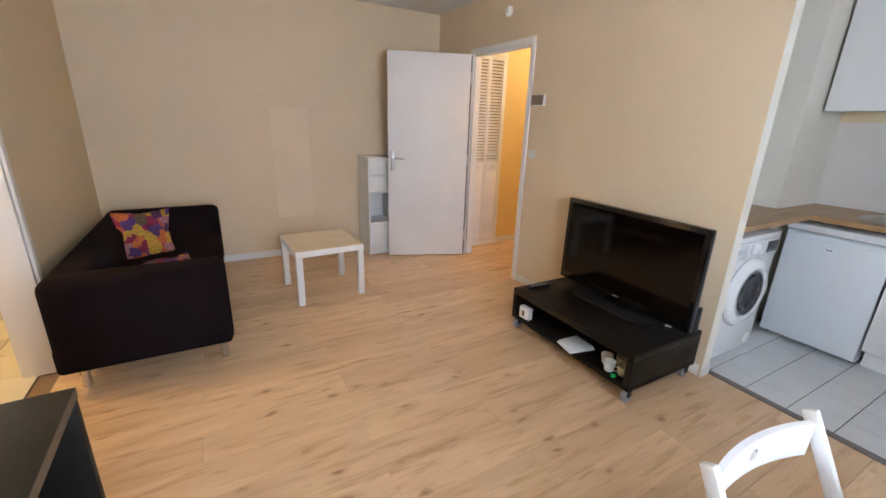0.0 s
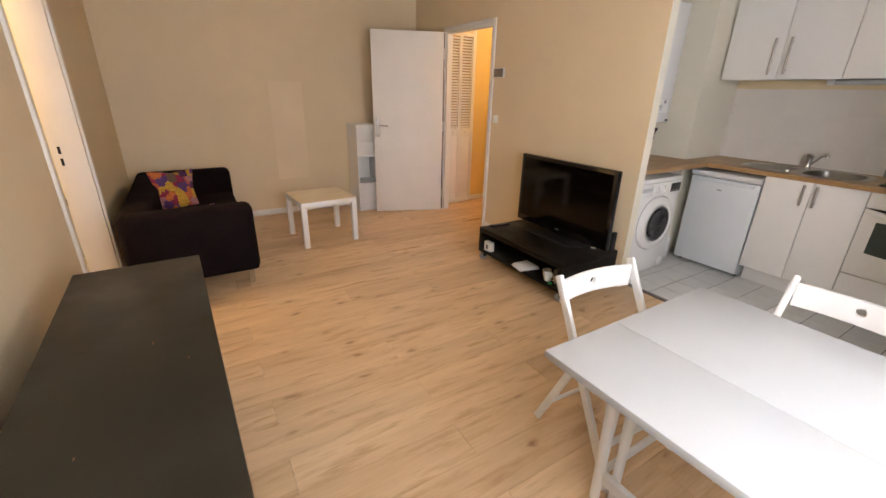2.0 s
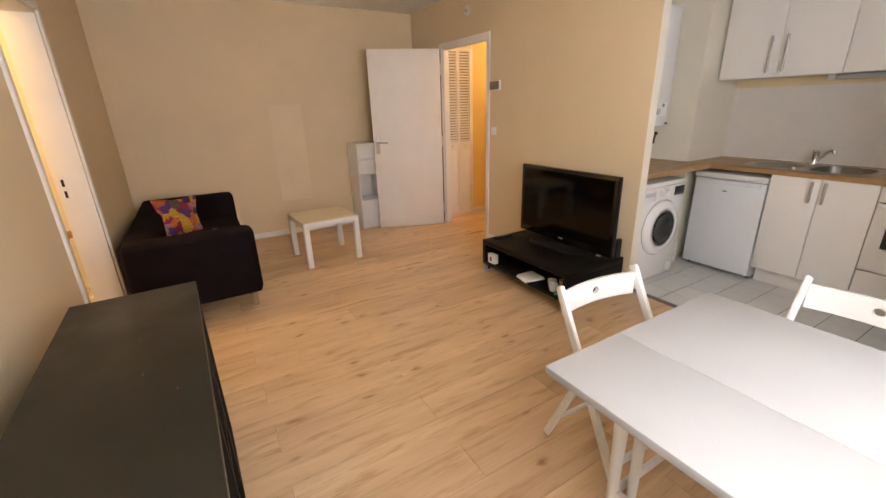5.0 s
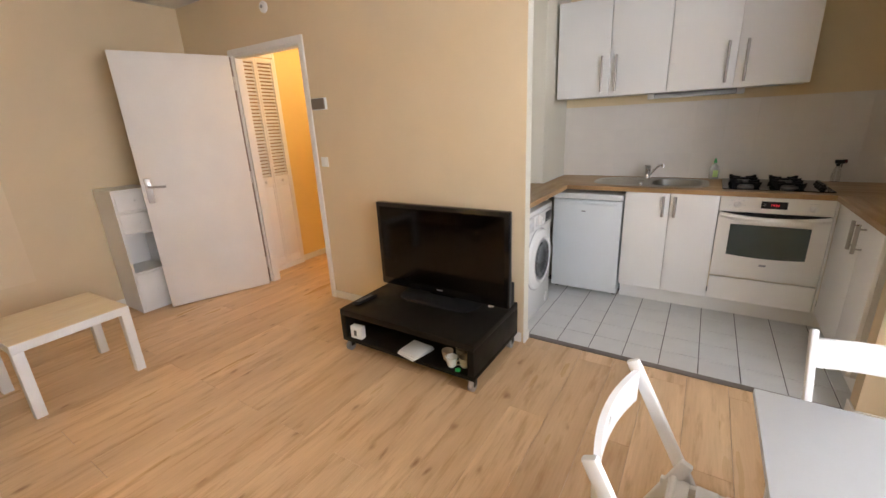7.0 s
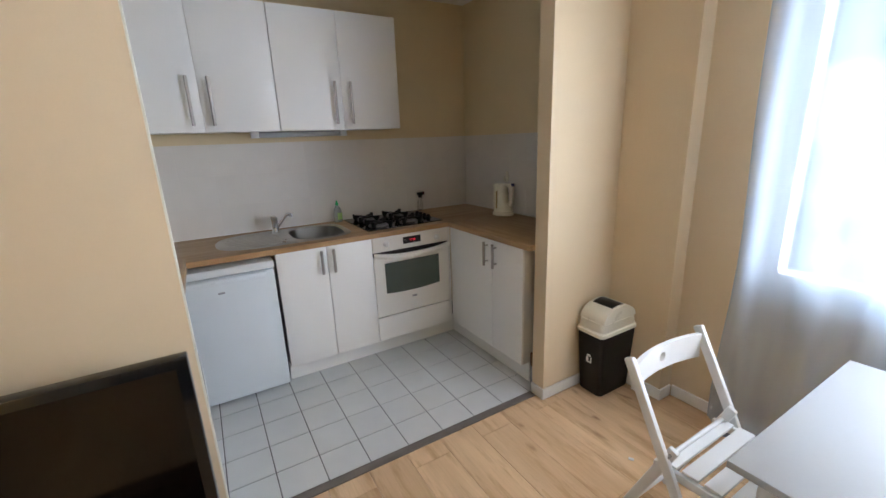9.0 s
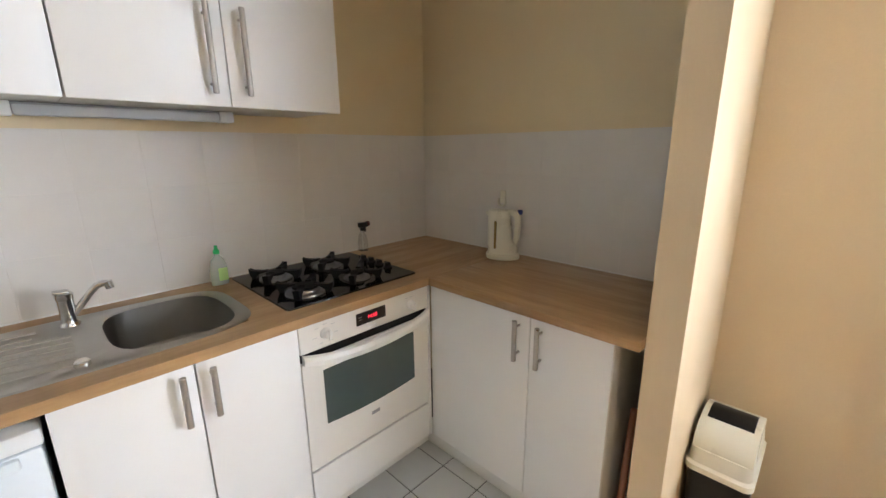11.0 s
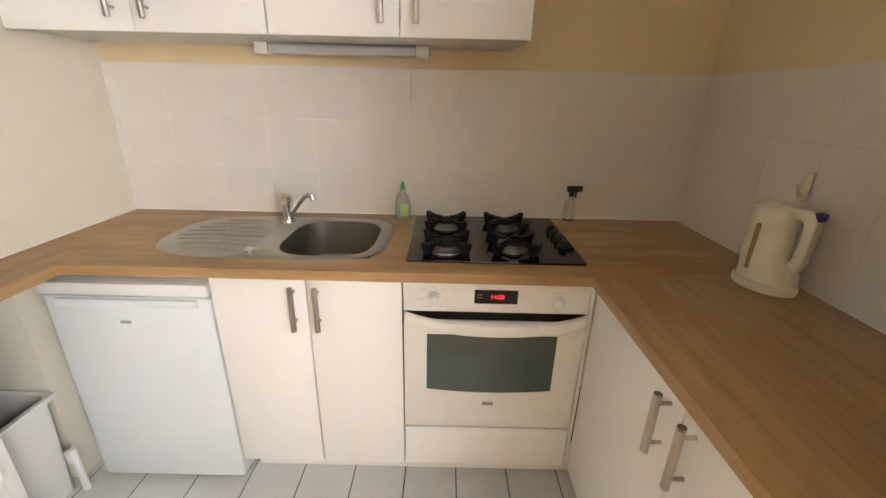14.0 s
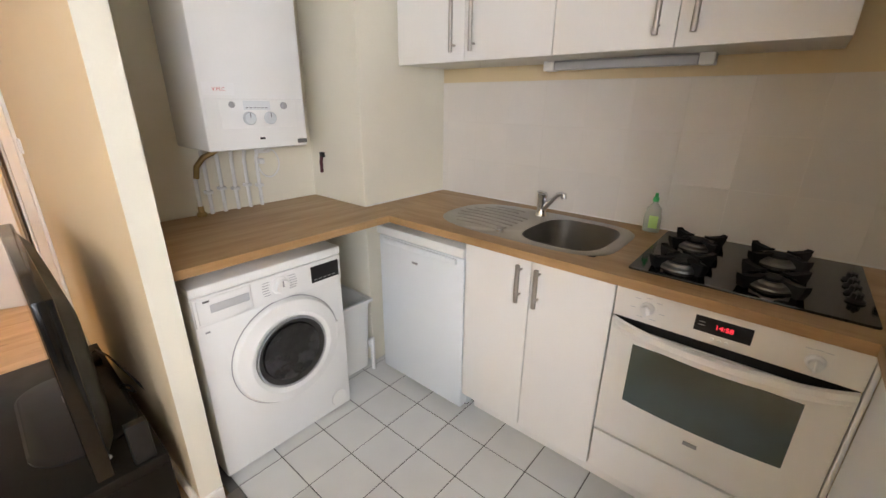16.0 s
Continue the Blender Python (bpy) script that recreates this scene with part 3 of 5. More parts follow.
part("handle", boxes((mid + 0.022, 0.036, 1.40, mid + 0.042, 0.050, 1.47), (mid + 0.025, 0.050, 1.33, mid + 0.039, 0.064, 1.46), bev=0.003), PLASTIC, win)
part("window_sill", boxes((WX0 - 0.06, -0.005, 0.735, WX1 + 0.06, 0.03, 0.758), bev=0.004), WHITE, win)

curtain = thing("sheer_curtain", "sheer white voile curtain hanging to the floor", "curtain", pose(0, -0.945, 0))
bm = bmesh.new()
nx, nz = 340, 14
grid = []
for i in range(nx + 1):
    x = -0.42 + 2.48 * i / nx
    col = []
    for j in range(nz + 1):
        f = j / nz
        amp = 0.016 + 0.020 * (1 - f)
        y = amp * math.sin(x * 30 + 0.9 * math.sin(x * 5)) + 0.012 * math.sin(x * 17 + 2.2 * f) + 0.02 * (1 - f) * math.sin(x * 5)
        col.append(bm.verts.new((x + 0.022 * (1 - f) * math.sin(9 * f + 1) * (i / nx), y, 0.025 + 2.40 * f)))
    grid.append(col)
for i in range(nx):
    for j in range(nz):
        bm.faces.new((grid[i][j], grid[i + 1][j], grid[i + 1][j + 1], grid[i][j + 1]))
part("voile", bm, VOILE, curtain, smooth=180)
part("rail", boxes((-0.47, -0.012, 2.425, 2.10, 0.012, 2.455), bev=0.003), PLASTIC, curtain)
for x in (-0.4, 0.8, 2.04):
    part("bracket", boxes((x - 0.01, -0.115, 2.43, x + 0.01, -0.012, 2.45)), PLASTIC, curtain)

structure("ground", boxes((-300, -600, -6.3, 300, YW - 0.4, -6.0)), ASPHALT, "street far below the window")
bldg = thing("apartment_building", "pale rendered building across the street with grey windows and brown eaves", "building", pose(4, -16, -6))
part("wall", boxes((-13, -8, 0, 13, 0, 9.6)), FACADE, bldg)
bm = bmesh.new()
loft(bm, [[(-13.5, -8.5, 9.6), (13.5, -8.5, 9.6), (13.5, 0.7, 9.6), (-13.5, 0.7, 9.6)], [(-13.5, -4.2, 12), (13.5, -4.2, 12), (13.5, -3.6, 12), (-13.5, -3.6, 12)]])
part("roof", bm, ROOFTILE, bldg)
for k in range(6):
    x = -10.75 + k * 4.2
    for z in (2.2, 5.4):
        w = part("window", boxes((x, 0.001, z, x + 1.3, 0.06, z + 1.7), bev=0.01), FACADE, bldg)
        part("pane", boxes((x + 0.1, 0.061, z + 0.1, x + 1.2, 0.07, z + 1.6)), FARGLASS, w)
    if k % 2:
        part("balcony", boxes((x - 0.4, 0.002, 4.35, x + 1.7, 1.0, 4.5), (x - 0.4, 0.94, 4.5, x + 1.7, 1.0, 5.2)), FARGLASS, bldg)

# ---- kitchen ----
CT, CB = 0.925, 0.893  # worktop, top and underside


def bar_handle(parent, x, y, z0, z1, out, along="z"):
    """A nickel bar handle on two short feet; out is the direction it stands off."""
    o = Vector(out)
    p, q = (Vector((x, y, z0)), Vector((x, y, z1)))
    bm = rod(bmesh.new(), p + o * 0.032, q + o * 0.032, 0.0088)
    inset = min(0.03, (z1 - z0) * 0.16)
    for z in (z0 + inset, z1 - inset):
        rod(bm, Vector((x, y, z)), Vector((x, y, z)) + o * 0.032, 0.0045, 10)
    return part("handle", bm, NICKEL, parent, "satin nickel bar handle")


def front(parent, y0, y1, z0, z1, x=3.66, t=0.018, material=None, name="door"):
    return part(name, boxes((x, y0 + 0.0015, z0, x + t, y1 - 0.0015, z1), bev=0.0015), material or CAB, parent)


# wall cabinets
for k, (y0, y1) in enumerate(((0.646, 1.456), (-0.164, 0.644))):
    cab = thing("wall_cabinet", "white two-door wall cabinet above the worktop", "cabinet", group="wall cabinets")
    part("body", boxes((3.936, y0, 1.598, XB - 0.002, y1, 2.30), bev=0.001), CARCASS, cab)
    ym = (y0 + y1) / 2
    for a, b, hy in ((y0, ym, ym - 0.052), (ym, y1, ym + 0.052)):
        d = front(cab, a, b, 1.594, 2.302, 3.915)
        bar_handle(d, 3.915, hy, 1.628, 1.888, (-1, 0, 0))

strip = thing("under_cabinet_lamp", "slim grey and white strip lamp under the wall cabinets, switched off", "lamp", pose(4.165, 0, 1.598))
part("housing", boxes((-0.022, 0.158, -0.034, 0.03, 0.792, -0.001), bev=0.004), GREYPL, strip)
part("diffuser", boxes((-0.026, 0.208, -0.038, 0.02, 0.742, -0.008), bev=0.006), PALEGREY, strip)
for y in (0.158, 0.744):
    part("end_cap", boxes((-0.027, y, -0.040, 0.031, y + 0.048, -0.0005), bev=0.004), PLASTIC, strip)

# base units along the east wall
sink_unit = thing("sink_base_cabinet", "white two-door base cabinet below the sink", "cabinet")
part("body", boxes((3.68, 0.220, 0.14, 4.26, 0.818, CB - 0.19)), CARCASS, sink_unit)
for a, b, hy in ((0.217, 0.517, 0.482), (0.519, 0.820, 0.557)):
    d = front(sink_unit, a, b, 0.142, CB - 0.003)
    bar_handle(d, 3.66, hy, 0.722, 0.872, (-1, 0, 0))
part("plinth", boxes((3.765, -0.46, 0.002, 3.781, 0.818, 0.139)), CAB, sink_unit)

oven = thing("built_in_oven", "off-white built-in oven with dark glass door and bowed handle", "oven", pose(3.662, 0, 0))
OY0, OY1 = -0.374, 0.214
part("body", boxes((0.022, OY0 + 0.01, 0.325, 0.56, OY1 - 0.01, CB - 0.006)), GREYPL, oven)
panel = part("control_panel", boxes((0.0, OY0, 0.786, 0.022, OY1, CB - 0.004), bev=0.002), CREAMENAMEL, oven)
part("gap", boxes((0.010, OY0 + 0.003, 0.752, 0.021, OY1 - 0.003, 0.785)), BLACKPL, oven, "black gap above the door")
odoor = part("oven_door", boxes((0.0, OY0, 0.320, 0.022, OY1, 0.752), bev=0.003), CREAMENAMEL, oven)
bm = bmesh.new()
n = 24
arc = [(-0.287 + 0.425 * k / n, 0.486 - 0.012 * (1 - (2 * k / n - 1) ** 2)) for k in range(n + 1)]
outline = [(y, z) for y, z in arc] + [(0.138, 0.702), (-0.287, 0.702)]
loft(bm, [[(-0.0025, y, z) for y, z in outline], [(0.001, y, z) for y, z in outline]])
part("glass", bm, OVENGLASS, odoor, "dark teal reflecting glass")
bm = bmesh.new()
loops = []
for k in range(n + 1):
    u = 2 * k / n - 1
    y = OY0 + 0.004 + (OY1 - OY0 - 0.008) * k / n
    zc, xo = 0.768 - 0.026 * (1 - u * u), -0.012 - 0.030 * (1 - u ** 4)
    hh = 0.017 + 0.004 * (1 - u * u)
    loops.append([(xo, y, zc - hh), (xo - 0.006, y, zc), (xo, y, zc + hh * 0.8), (xo + 0.012, y, zc + hh), (xo + 0.016, y, zc - hh)])
loft(bm, loops)
part("oven_handle", bm, CREAMENAMEL, odoor, "bowed off-white handle")
for y in (OY0 + 0.012, OY1 - 0.012):
    part("handle_end", boxes((-0.016, y - 0.008, 0.750, 0.001, y + 0.008, 0.780), bev=0.002), CREAMENAMEL, odoor)
part("badge", boxes((-0.0015, -0.095, 0.418, 0.001, -0.057, 0.432), bev=0.0005), GREYPL, odoor, "small dark maker's badge")
disp = part("clock_display", boxes((-0.0015, -0.146, 0.818, 0.002, -0.010, 0.866), bev=0.0007), BLACKPL, panel, "black clock display")
lettering("14:58", 0.020, Matrix.Translation((-0.0019, -0.082, 0.842)) @ pose(0, 0, 0, 90, 0, -90), DIGITS, disp, "digits", "red lit clock digits")
for z in (0.838, 0.848):
    part("mark", boxes((-0.0022, -0.035, z, -0.0012, -0.020, z + 0.002)), GREYPL, disp)
for y, z in ((0.117, 0.838), (-0.277, 0.828)):
    kn = part("oven_knob", lathe(bmesh.new(), [(0.021, 0), (0.020, 0.008), (0.015, 0.012), (0.014, 0.026), (0.011, 0.028), (0, 0.028)], 24, pose(0, y, z, 0, -90)), PLASTIC, panel)
    part("grip", boxes((-0.034, y - 0.0035, z - 0.017, -0.020, y + 0.0035, z + 0.017), bev=0.002), PLASTIC, kn)
    for a in (range(-60, 241, 50) if y > 0 else (60, 90, 120)):
        r = 0.034 + 0.008 * (abs(math.cos(radians(a))))
        yy, zz = y - r * math.cos(radians(a)), z + r * math.sin(radians(a))
        part("mark", boxes((-0.0006, yy - 0.008, zz - 0.0008, 0.001, yy + 0.008, zz + 0.0008)), PALEGREY, panel)
for k in range(3):
    part("button", rod(bmesh.new(), (0.001, -0.060 - 0.017 * k, 0.803), (-0.004, -0.060 - 0.017 * k, 0.803), 0.005), PLASTIC, panel)
ofront = thing("oven_plinth_drawer", "plain white panel below the oven", "drawer")
front(ofront, OY0, OY1, 0.142, 0.312, 3.662)
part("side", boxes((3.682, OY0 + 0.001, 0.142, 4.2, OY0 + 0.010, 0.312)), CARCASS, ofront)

right = thing("corner_base_cabinet", "white base cabinet with two doors and a side panel", "cabinet")
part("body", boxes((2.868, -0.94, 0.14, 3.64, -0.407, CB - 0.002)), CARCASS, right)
for a, b, hx in ((3.157, 3.654, 3.200), (2.866, 3.154, 3.110)):
    d = part("door", boxes((a, -0.406, 0.142, b, -0.388, CB - 0.004), bev=0.0015), CAB, right)
    bar_handle(d, hx, -0.388, 0.714, 0.868, (0, 1, 0))
part("plinth", boxes((2.868, -0.475, 0.002, 3.764, -0.459, 0.139)), CAB, right)
part("filler", boxes((3.660, -0.388, 0.142, 3.684, -0.3765, CB - 0.004), bev=0.001), CAB, right)

# continuous worktop with the sink cut-out
worktop = thing("worktop", "oak-effect laminate worktop running round the kitchen", "worktop")
BX0, BX1, BY0, BY1 = 3.752, 4.152, 0.330, 0.674
bm = bmesh.new()
xs, ys = (3.645, BX0, BX1, XB - 0.001), (YK + 0.001, BY0, BY1, 1.2605, 1.476)
keep = [(i, j) for i in range(3) for j in range(4) if (i, j) not in ((1, 1), (0, 3))]
vert = {}


def corner(i, j, z):
    if (i, j, z) not in vert:
        vert[i, j, z] = bm.verts.new((xs[i], ys[j], z))
    return vert[i, j, z]


for i, j in keep:
    bm.faces.new([corner(a, b, CT) for a, b in ((i, j), (i + 1, j), (i + 1, j + 1), (i, j + 1))])
    bm.faces.new([corner(a, b, CB) for a, b in ((i, j), (i, j + 1), (i + 1, j + 1), (i + 1, j))])
    for (a, b), d in ((((i, j), (i + 1, j)), (0, -1)), (((i + 1, j), (i + 1, j + 1)), (1, 0)), (((i + 1, j + 1), (i, j + 1)), (0, 1)), (((i, j + 1), (i, j)), (-1, 0))):
        if (i + d[0], j + d[1]) not in keep:
            bm.faces.new((corner(*a, CB), corner(*b, CB), corner(*b, CT), corner(*a, CT)))
part("counter", bm, COUNTER_Y, worktop)
part("return", boxes((2.787, YK + 0.001, CB, 3.6445, -0.366, CT), bev=0.002), COUNTER_X, worktop)
part("washer_counter", boxes((2.742, 1.262, CB, 3.6785, YB - 0.002, CT), (3.6785, 1.262, CB, 3.789, 1.476, CT)), COUNTER_X, worktop)
part("sealant", boxes((XB - 0.006, YK + 0.007, CT, XB - 0.0035, 1.474, CT + 0.006), (2.79, YK + 0.0065, CT, XB - 0.007, YK + 0.010, CT + 0.006), (3.683, 1.471, CT, XB - 0.012, 1.4765, CT + 0.006)), SEAL, worktop, "white silicone seam")

# sink
sink = thing("sink", "stainless inset sink with ribbed drainer", "sink", pose(0, 0, CT))
cx, cy = (BX0 + BX1) / 2, (BY0 + BY1) / 2


def outer_r(a):
    """Distance from the basin's middle to the plate's rounded edge, at angle a."""
    d = Vector((math.cos(a), math.sin(a)))
    lo, hi = 0.05, 1.0
    for _ in range(30):
        t = (lo + hi) / 2
        x, y = cx + d.x * t, cy + d.y * t
        u = (x - 3.962) / 0.240
        v = (y - 0.700) / 0.41
        e = 4.5 if v < 0 else 3.0
        if abs(u) ** e + abs(v) ** e < 1:
            lo = t
        else:
            hi = t
    return lo


N = 96
outl, rim, bas, low, bot = [], [], [], [], []
for k in range(N):
    a = 2 * math.pi * k / N
    c, s = math.cos(a), math.sin(a)
    hx, hy, e = (BX1 - BX0) / 2 - 0.006, (BY1 - BY0) / 2 - 0.006, 3.4
    rb = (abs(c / hx) ** e + abs(s / hy) ** e) ** (-1 / e)
    ro = outer_r(a)
    outl.append((cx + c * ro, cy + s * ro, 0.0005))
    rim.append((cx + c * (ro - 0.006), cy + s * (ro - 0.006), 0.005))
    bas.append((cx + c * rb, cy + s * rb, 0.004))
    low.append((cx + c * (rb - 0.012), cy + s * (rb - 0.012), -0.135))
    bot.append((cx + c * (rb - 0.045), cy + s * (rb - 0.045), -0.152))
bm = bmesh.new()
loft(bm, [outl, rim, bas, [(x, y, -0.01) for x, y, z in bas], low, bot], cap=False)
bm.verts.ensure_lookup_table()
bm.faces.new(bm.verts[-N:])
part("basin", bm, SINKM, sink, smooth=50)
part("waste", lathe(bmesh.new(), [(0.038, 0.0), (0.036, 0.003), (0.020, 0.001), (0, 0.001)], 24, pose(cx + 0.02, cy, -0.1515)), CHROME, sink, "chrome waste")
for k in range(8):
    x = 3.785 + k * 0.046
    l = 0.325 - 0.012 * abs(k - 3.5) ** 1.6
    pts = [(x + 0.02 * math.sin(u * 2.6), 0.740 + l * u, 0.0034) for u in [i / 10 for i in range(11)]]
    if k > 5:
        pts = [p for p in pts if p[1] > 0.80]
    part("rib", tube(bmesh.new(), pts, 0.005, 8), SINKM, sink)
part("overflow_knob", lathe(bmesh.new(), [(0.018, 0), (0.017, 0.012), (0.013, 0.016), (0, 0.016)], 20, pose(3.772, 0.735, 0.004)), CHROME, sink, "chrome pop-up knob")
for x in (cx - 0.104, cx - 0.084):
    part("overflow", boxes((x, 0.6500, -0.046, x + 0.010, 0.6565, -0.036), bev=0.001), BLACKPL, sink, "dark overflow hole")

tap = thing("mixer_tap", "chrome single-lever mixer tap on the sink", "tap", pose(4.128, 0.732, CT + 0.004))
part("body", lathe(bmesh.new(), [(0.027, 0), (0.026, 0.005), (0.023, 0.009), (0.0215, 0.014), (0.0205, 0.050), (0.0215, 0.080), (0.0215, 0.083), (0.0215, 0.086), (0.023, 0.090), (0.0235, 0.103), (0.019, 0.107), (0, 0.108)], 28), CHROME, tap)
pts = [(-0.004, -0.010, 0.030), (-0.006, -0.036, 0.062), (-0.010, -0.064, 0.096), (-0.012, -0.080, 0.112), (-0.014, -0.096, 0.117), (-0.015, -0.108, 0.116)]
part("spout", tube(bmesh.new(), pts, 0.0105, 14), CHROME, tap)
part("nozzle", rod(bmesh.new(), (-0.015, -0.108, 0.122), (-0.016, -0.112, 0.098), 0.0125), CHROME, tap)
part("lever", beam(bmesh.new(), (0.0, -0.014, 0.108), (0.002, 0.025, 0.111), 0.030, 0.008, (1, 0, 0)), CHROME, tap)

# hob
hob = thing("gas_hob", "black glass gas hob with four cast-iron burners", "hob", pose(0, 0, CT))
bm = bmesh.new()
lo = round_rect(3.992, -0.082, 0.262, 0.294, 0.012, 3)
loft(bm, [[(x, y, 0.0005) for x, y in lo], [(x, y, 0.004) for x, y in lo], [(3.992 + (x - 3.992) * 0.993, -0.082 + (y + 0.082) * 0.993, 0.007) for x, y in lo]])
part("glass", bm, HOBGLASS, hob)
for (bx, by, r) in ((4.104, 0.083, 0.040), (4.105, -0.158, 0.036), (3.852, 0.081, 0.050), (3.856, -0.153, 0.030)):
    bn = part("burner", lathe(bmesh.new(), [(r + 0.026, 0), (r + 0.024, 0.006), (r + 0.004, 0.008), (r + 0.002, 0.018), (r - 0.004, 0.020), (0, 0.020)], 28, pose(bx, by, 0.0072)), DULL, hob, "dull metal burner ring")
    part("cap", lathe(bmesh.new(), [(r - 0.002, 0), (r, 0.004), (r - 0.004, 0.009), (0, 0.010)], 28, pose(bx, by, 0.0276)), IRON, bn, "black burner cap")
    for k in range(4):
        a = radians(45 + 90 * k)
        c, s = math.cos(a), math.sin(a)
        prof = [(0.096, 0.0), (0.106, 0.024), (0.108, 0.042), (0.094, 0.036), (0.050, 0.034), (0.034, 0.038), (0.034, 0.030), (0.060, 0.023), (0.076, 0.013), (0.078, 0.0)]
        bm = bmesh.new()
        w = 0.011
        loft(bm, [[(bx + c * p - s * w, by + s * p + c * w, 0.0075 + z) for p, z in prof], [(bx + c * p + s * w, by + s * p - c * w, 0.0075 + z) for p, z in prof]])
        part("pan_support", bm, IRON, bn, "black cast-iron arm")
for k in range(4):
    x = 3.880 + 0.062 * k
    kn = part("knob", lathe(bmesh.new(), [(0.022, 0), (0.021, 0.006), (0.014, 0.010), (0.013, 0.024), (0, 0.025)], 20, pose(x, -0.335, 0.0072)), BLACKPL, hob)
    part("grip", boxes((x - 0.019, -0.339, 0.018, x + 0.019, -0.331, 0.034), bev=0.002), BLACKPL, kn)

# refrigerator
fr = thing("refrigerator", "small white under-counter refrigerator", "refrigerator", pose(0, 0, 0))
FY0, FY1 = 0.834, 1.374
part("body", boxes((3.73, FY0 + 0.004, 0.02, 4.25, FY1 - 0.004, 0.812), bev=0.004), FRIDGEW, fr)
part("door", boxes((3.672, FY0, 0.035, 3.727, FY1, 0.806), bev=0.010), FRIDGEW, fr)
part("grip_rail", boxes((3.660, FY0 + 0.04, 0.772, 3.680, FY1 - 0.04, 0.800), bev=0.006), FRIDGEW, fr, "moulded white grip")
part("lid", boxes((3.660, FY0 - 0.004, 0.814, 4.25, FY1 + 0.004, 0.858), bev=0.008), PLASTIC, fr, "white work top lid")
part("badge", boxes((3.6695, 1.108, 0.709, 3.6725, 1.142, 0.719), bev=0.001), GREYPL, fr, "small dark badge")
for y in (FY0 + 0.03, FY1 - 0.03):
    part("foot", rod(bmesh.new(), (3.76, y, 0.001), (3.76, y, 0.03), 0.016), BLACKPL, fr)

# washing machine
wm = thing("washing_machine", "white front-loading washing machine under the worktop", "washing machine", pose(3.080, 1.302, 0))
part("body", boxes((-0.300, 0.0, 0.012, 0.300, 0.55, 0.800), bev=0.008), ENAMEL, wm)
part("lid", boxes((-0.302, -0.006, 0.801, 0.302, 0.56, 0.838), bev=0.008), ENAMEL, wm)
wp = part("control_panel", boxes((-0.296, -0.008, 0.688, 0.296, 0.001, 0.799), bev=0.004), ENAMEL, wm)
face = pose(0.02, 0, 0.455, 90)
wd = part("porthole", lathe(bmesh.new(), [(0.232, 0.0), (0.232, 0.010), (0.222, 0.026), (0.175, 0.040), (0.158, 0.034), (0.150, 0.022), (0.150, 0.0)], 56, face), ENAMEL, wm, "round white door ring")
part("glass", lathe(bmesh.new(), [(0.151, 0.022), (0.128, 0.013), (0.075, 0.000), (0.0, -0.004)], 48, pose(0.02, -0.014, 0.455, 90), False), DRUMGLASS, wd, "dark bowl-shaped glass")
part("seal", lathe(bmesh.new(), [(0.153, 0.030), (0.153, 0.034), (0.147, 0.034), (0.145, 0.026)], 48, pose(0.02, -0.004, 0.455, 90), False), GREYPL, wd, "grey rubber rim")
part("drum", lathe(bmesh.new(), [(0.122, 0.0150), (0.114, 0.0165), (0.092, 0.0095), (0.060, 0.0045), (0.030, 0.0020), (0, 0.0010)], 48, pose(0.02, -0.0165, 0.455, 90), False), DRUMSTEEL, wd, "steel drum behind the glass")
# raised grey ring, its colour standing for the shade in the groove
part("door_groove", lathe(bmesh.new(), [(0.2325, 0.0005), (0.2325, 0.005), (0.2355, 0.005), (0.2355, 0.0005)], 56, face, False), GREYPL, wd, "grey ring painted as the shadow gap round the door")
part("catch", boxes((0.226, -0.030, 0.42, 0.250, -0.004, 0.50), bev=0.006), ENAMEL, wd)
kn = part("dial", lathe(bmesh.new(), [(0.036, 0), (0.034, 0.010), (0.027, 0.014), (0.025, 0.030), (0, 0.031)], 32, pose(0.012, -0.008, 0.752, 90)), PLASTIC, wp)
part("pointer", boxes((0.009, -0.0405, 0.752, 0.015, -0.037, 0.776)), GREYPL, kn)
part("display", boxes((0.150, -0.0095, 0.710, 0.284, -0.007, 0.782), bev=0.001), BLACKPL, wp, "black display panel")
for k in range(5):
    part("mark", boxes((0.162 + 0.022 * k, -0.0103, 0.720, 0.176 + 0.022 * k, -0.009, 0.724)), GREYPL, wp)
for k in range(6):
    for sx, w in ((-1, 0.026), (1, 0.030)):
        z = 0.776 - 0.0105 * k
        x = 0.012 + sx * (0.052 + 0.006 * math.sin(k * 0.6))
        part("mark", boxes((x - w / 2, -0.0088, z, x + w / 2, -0.0075, z + 0.0022)), GREYPL, wp)
dr = part("detergent_drawer", boxes((-0.286, -0.012, 0.698, -0.100, -0.0075, 0.792), bev=0.003), ENAMEL, wp)
part("grip", boxes((-0.245, -0.0135, 0.735, -0.110, -0.0115, 0.766), bev=0.0015), PALEGREY, dr, "recessed grey-white grip")
part("badge", boxes((-0.266, -0.013, 0.778, -0.244, -0.0118, 0.785)), INK, dr, "small dark badge")
part("energy_mark", boxes((-0.272, -0.0015, 0.658, -0.256, 0.001, 0.665)), GREYPL, wm)
part("filter_flap", lathe(bmesh.new(), [(0.042, 0), (0.041, 0.003), (0.038, 0.004), (0, 0.004)], 28, pose(0.235, 0.0, 0.07, 90)), ENAMEL, wm)
for x in (-0.26, 0.26):
    part("foot", rod(bmesh.new(), (x, 0.05, 0.001), (x, 0.05, 0.02), 0.02), BLACKPL, wm)

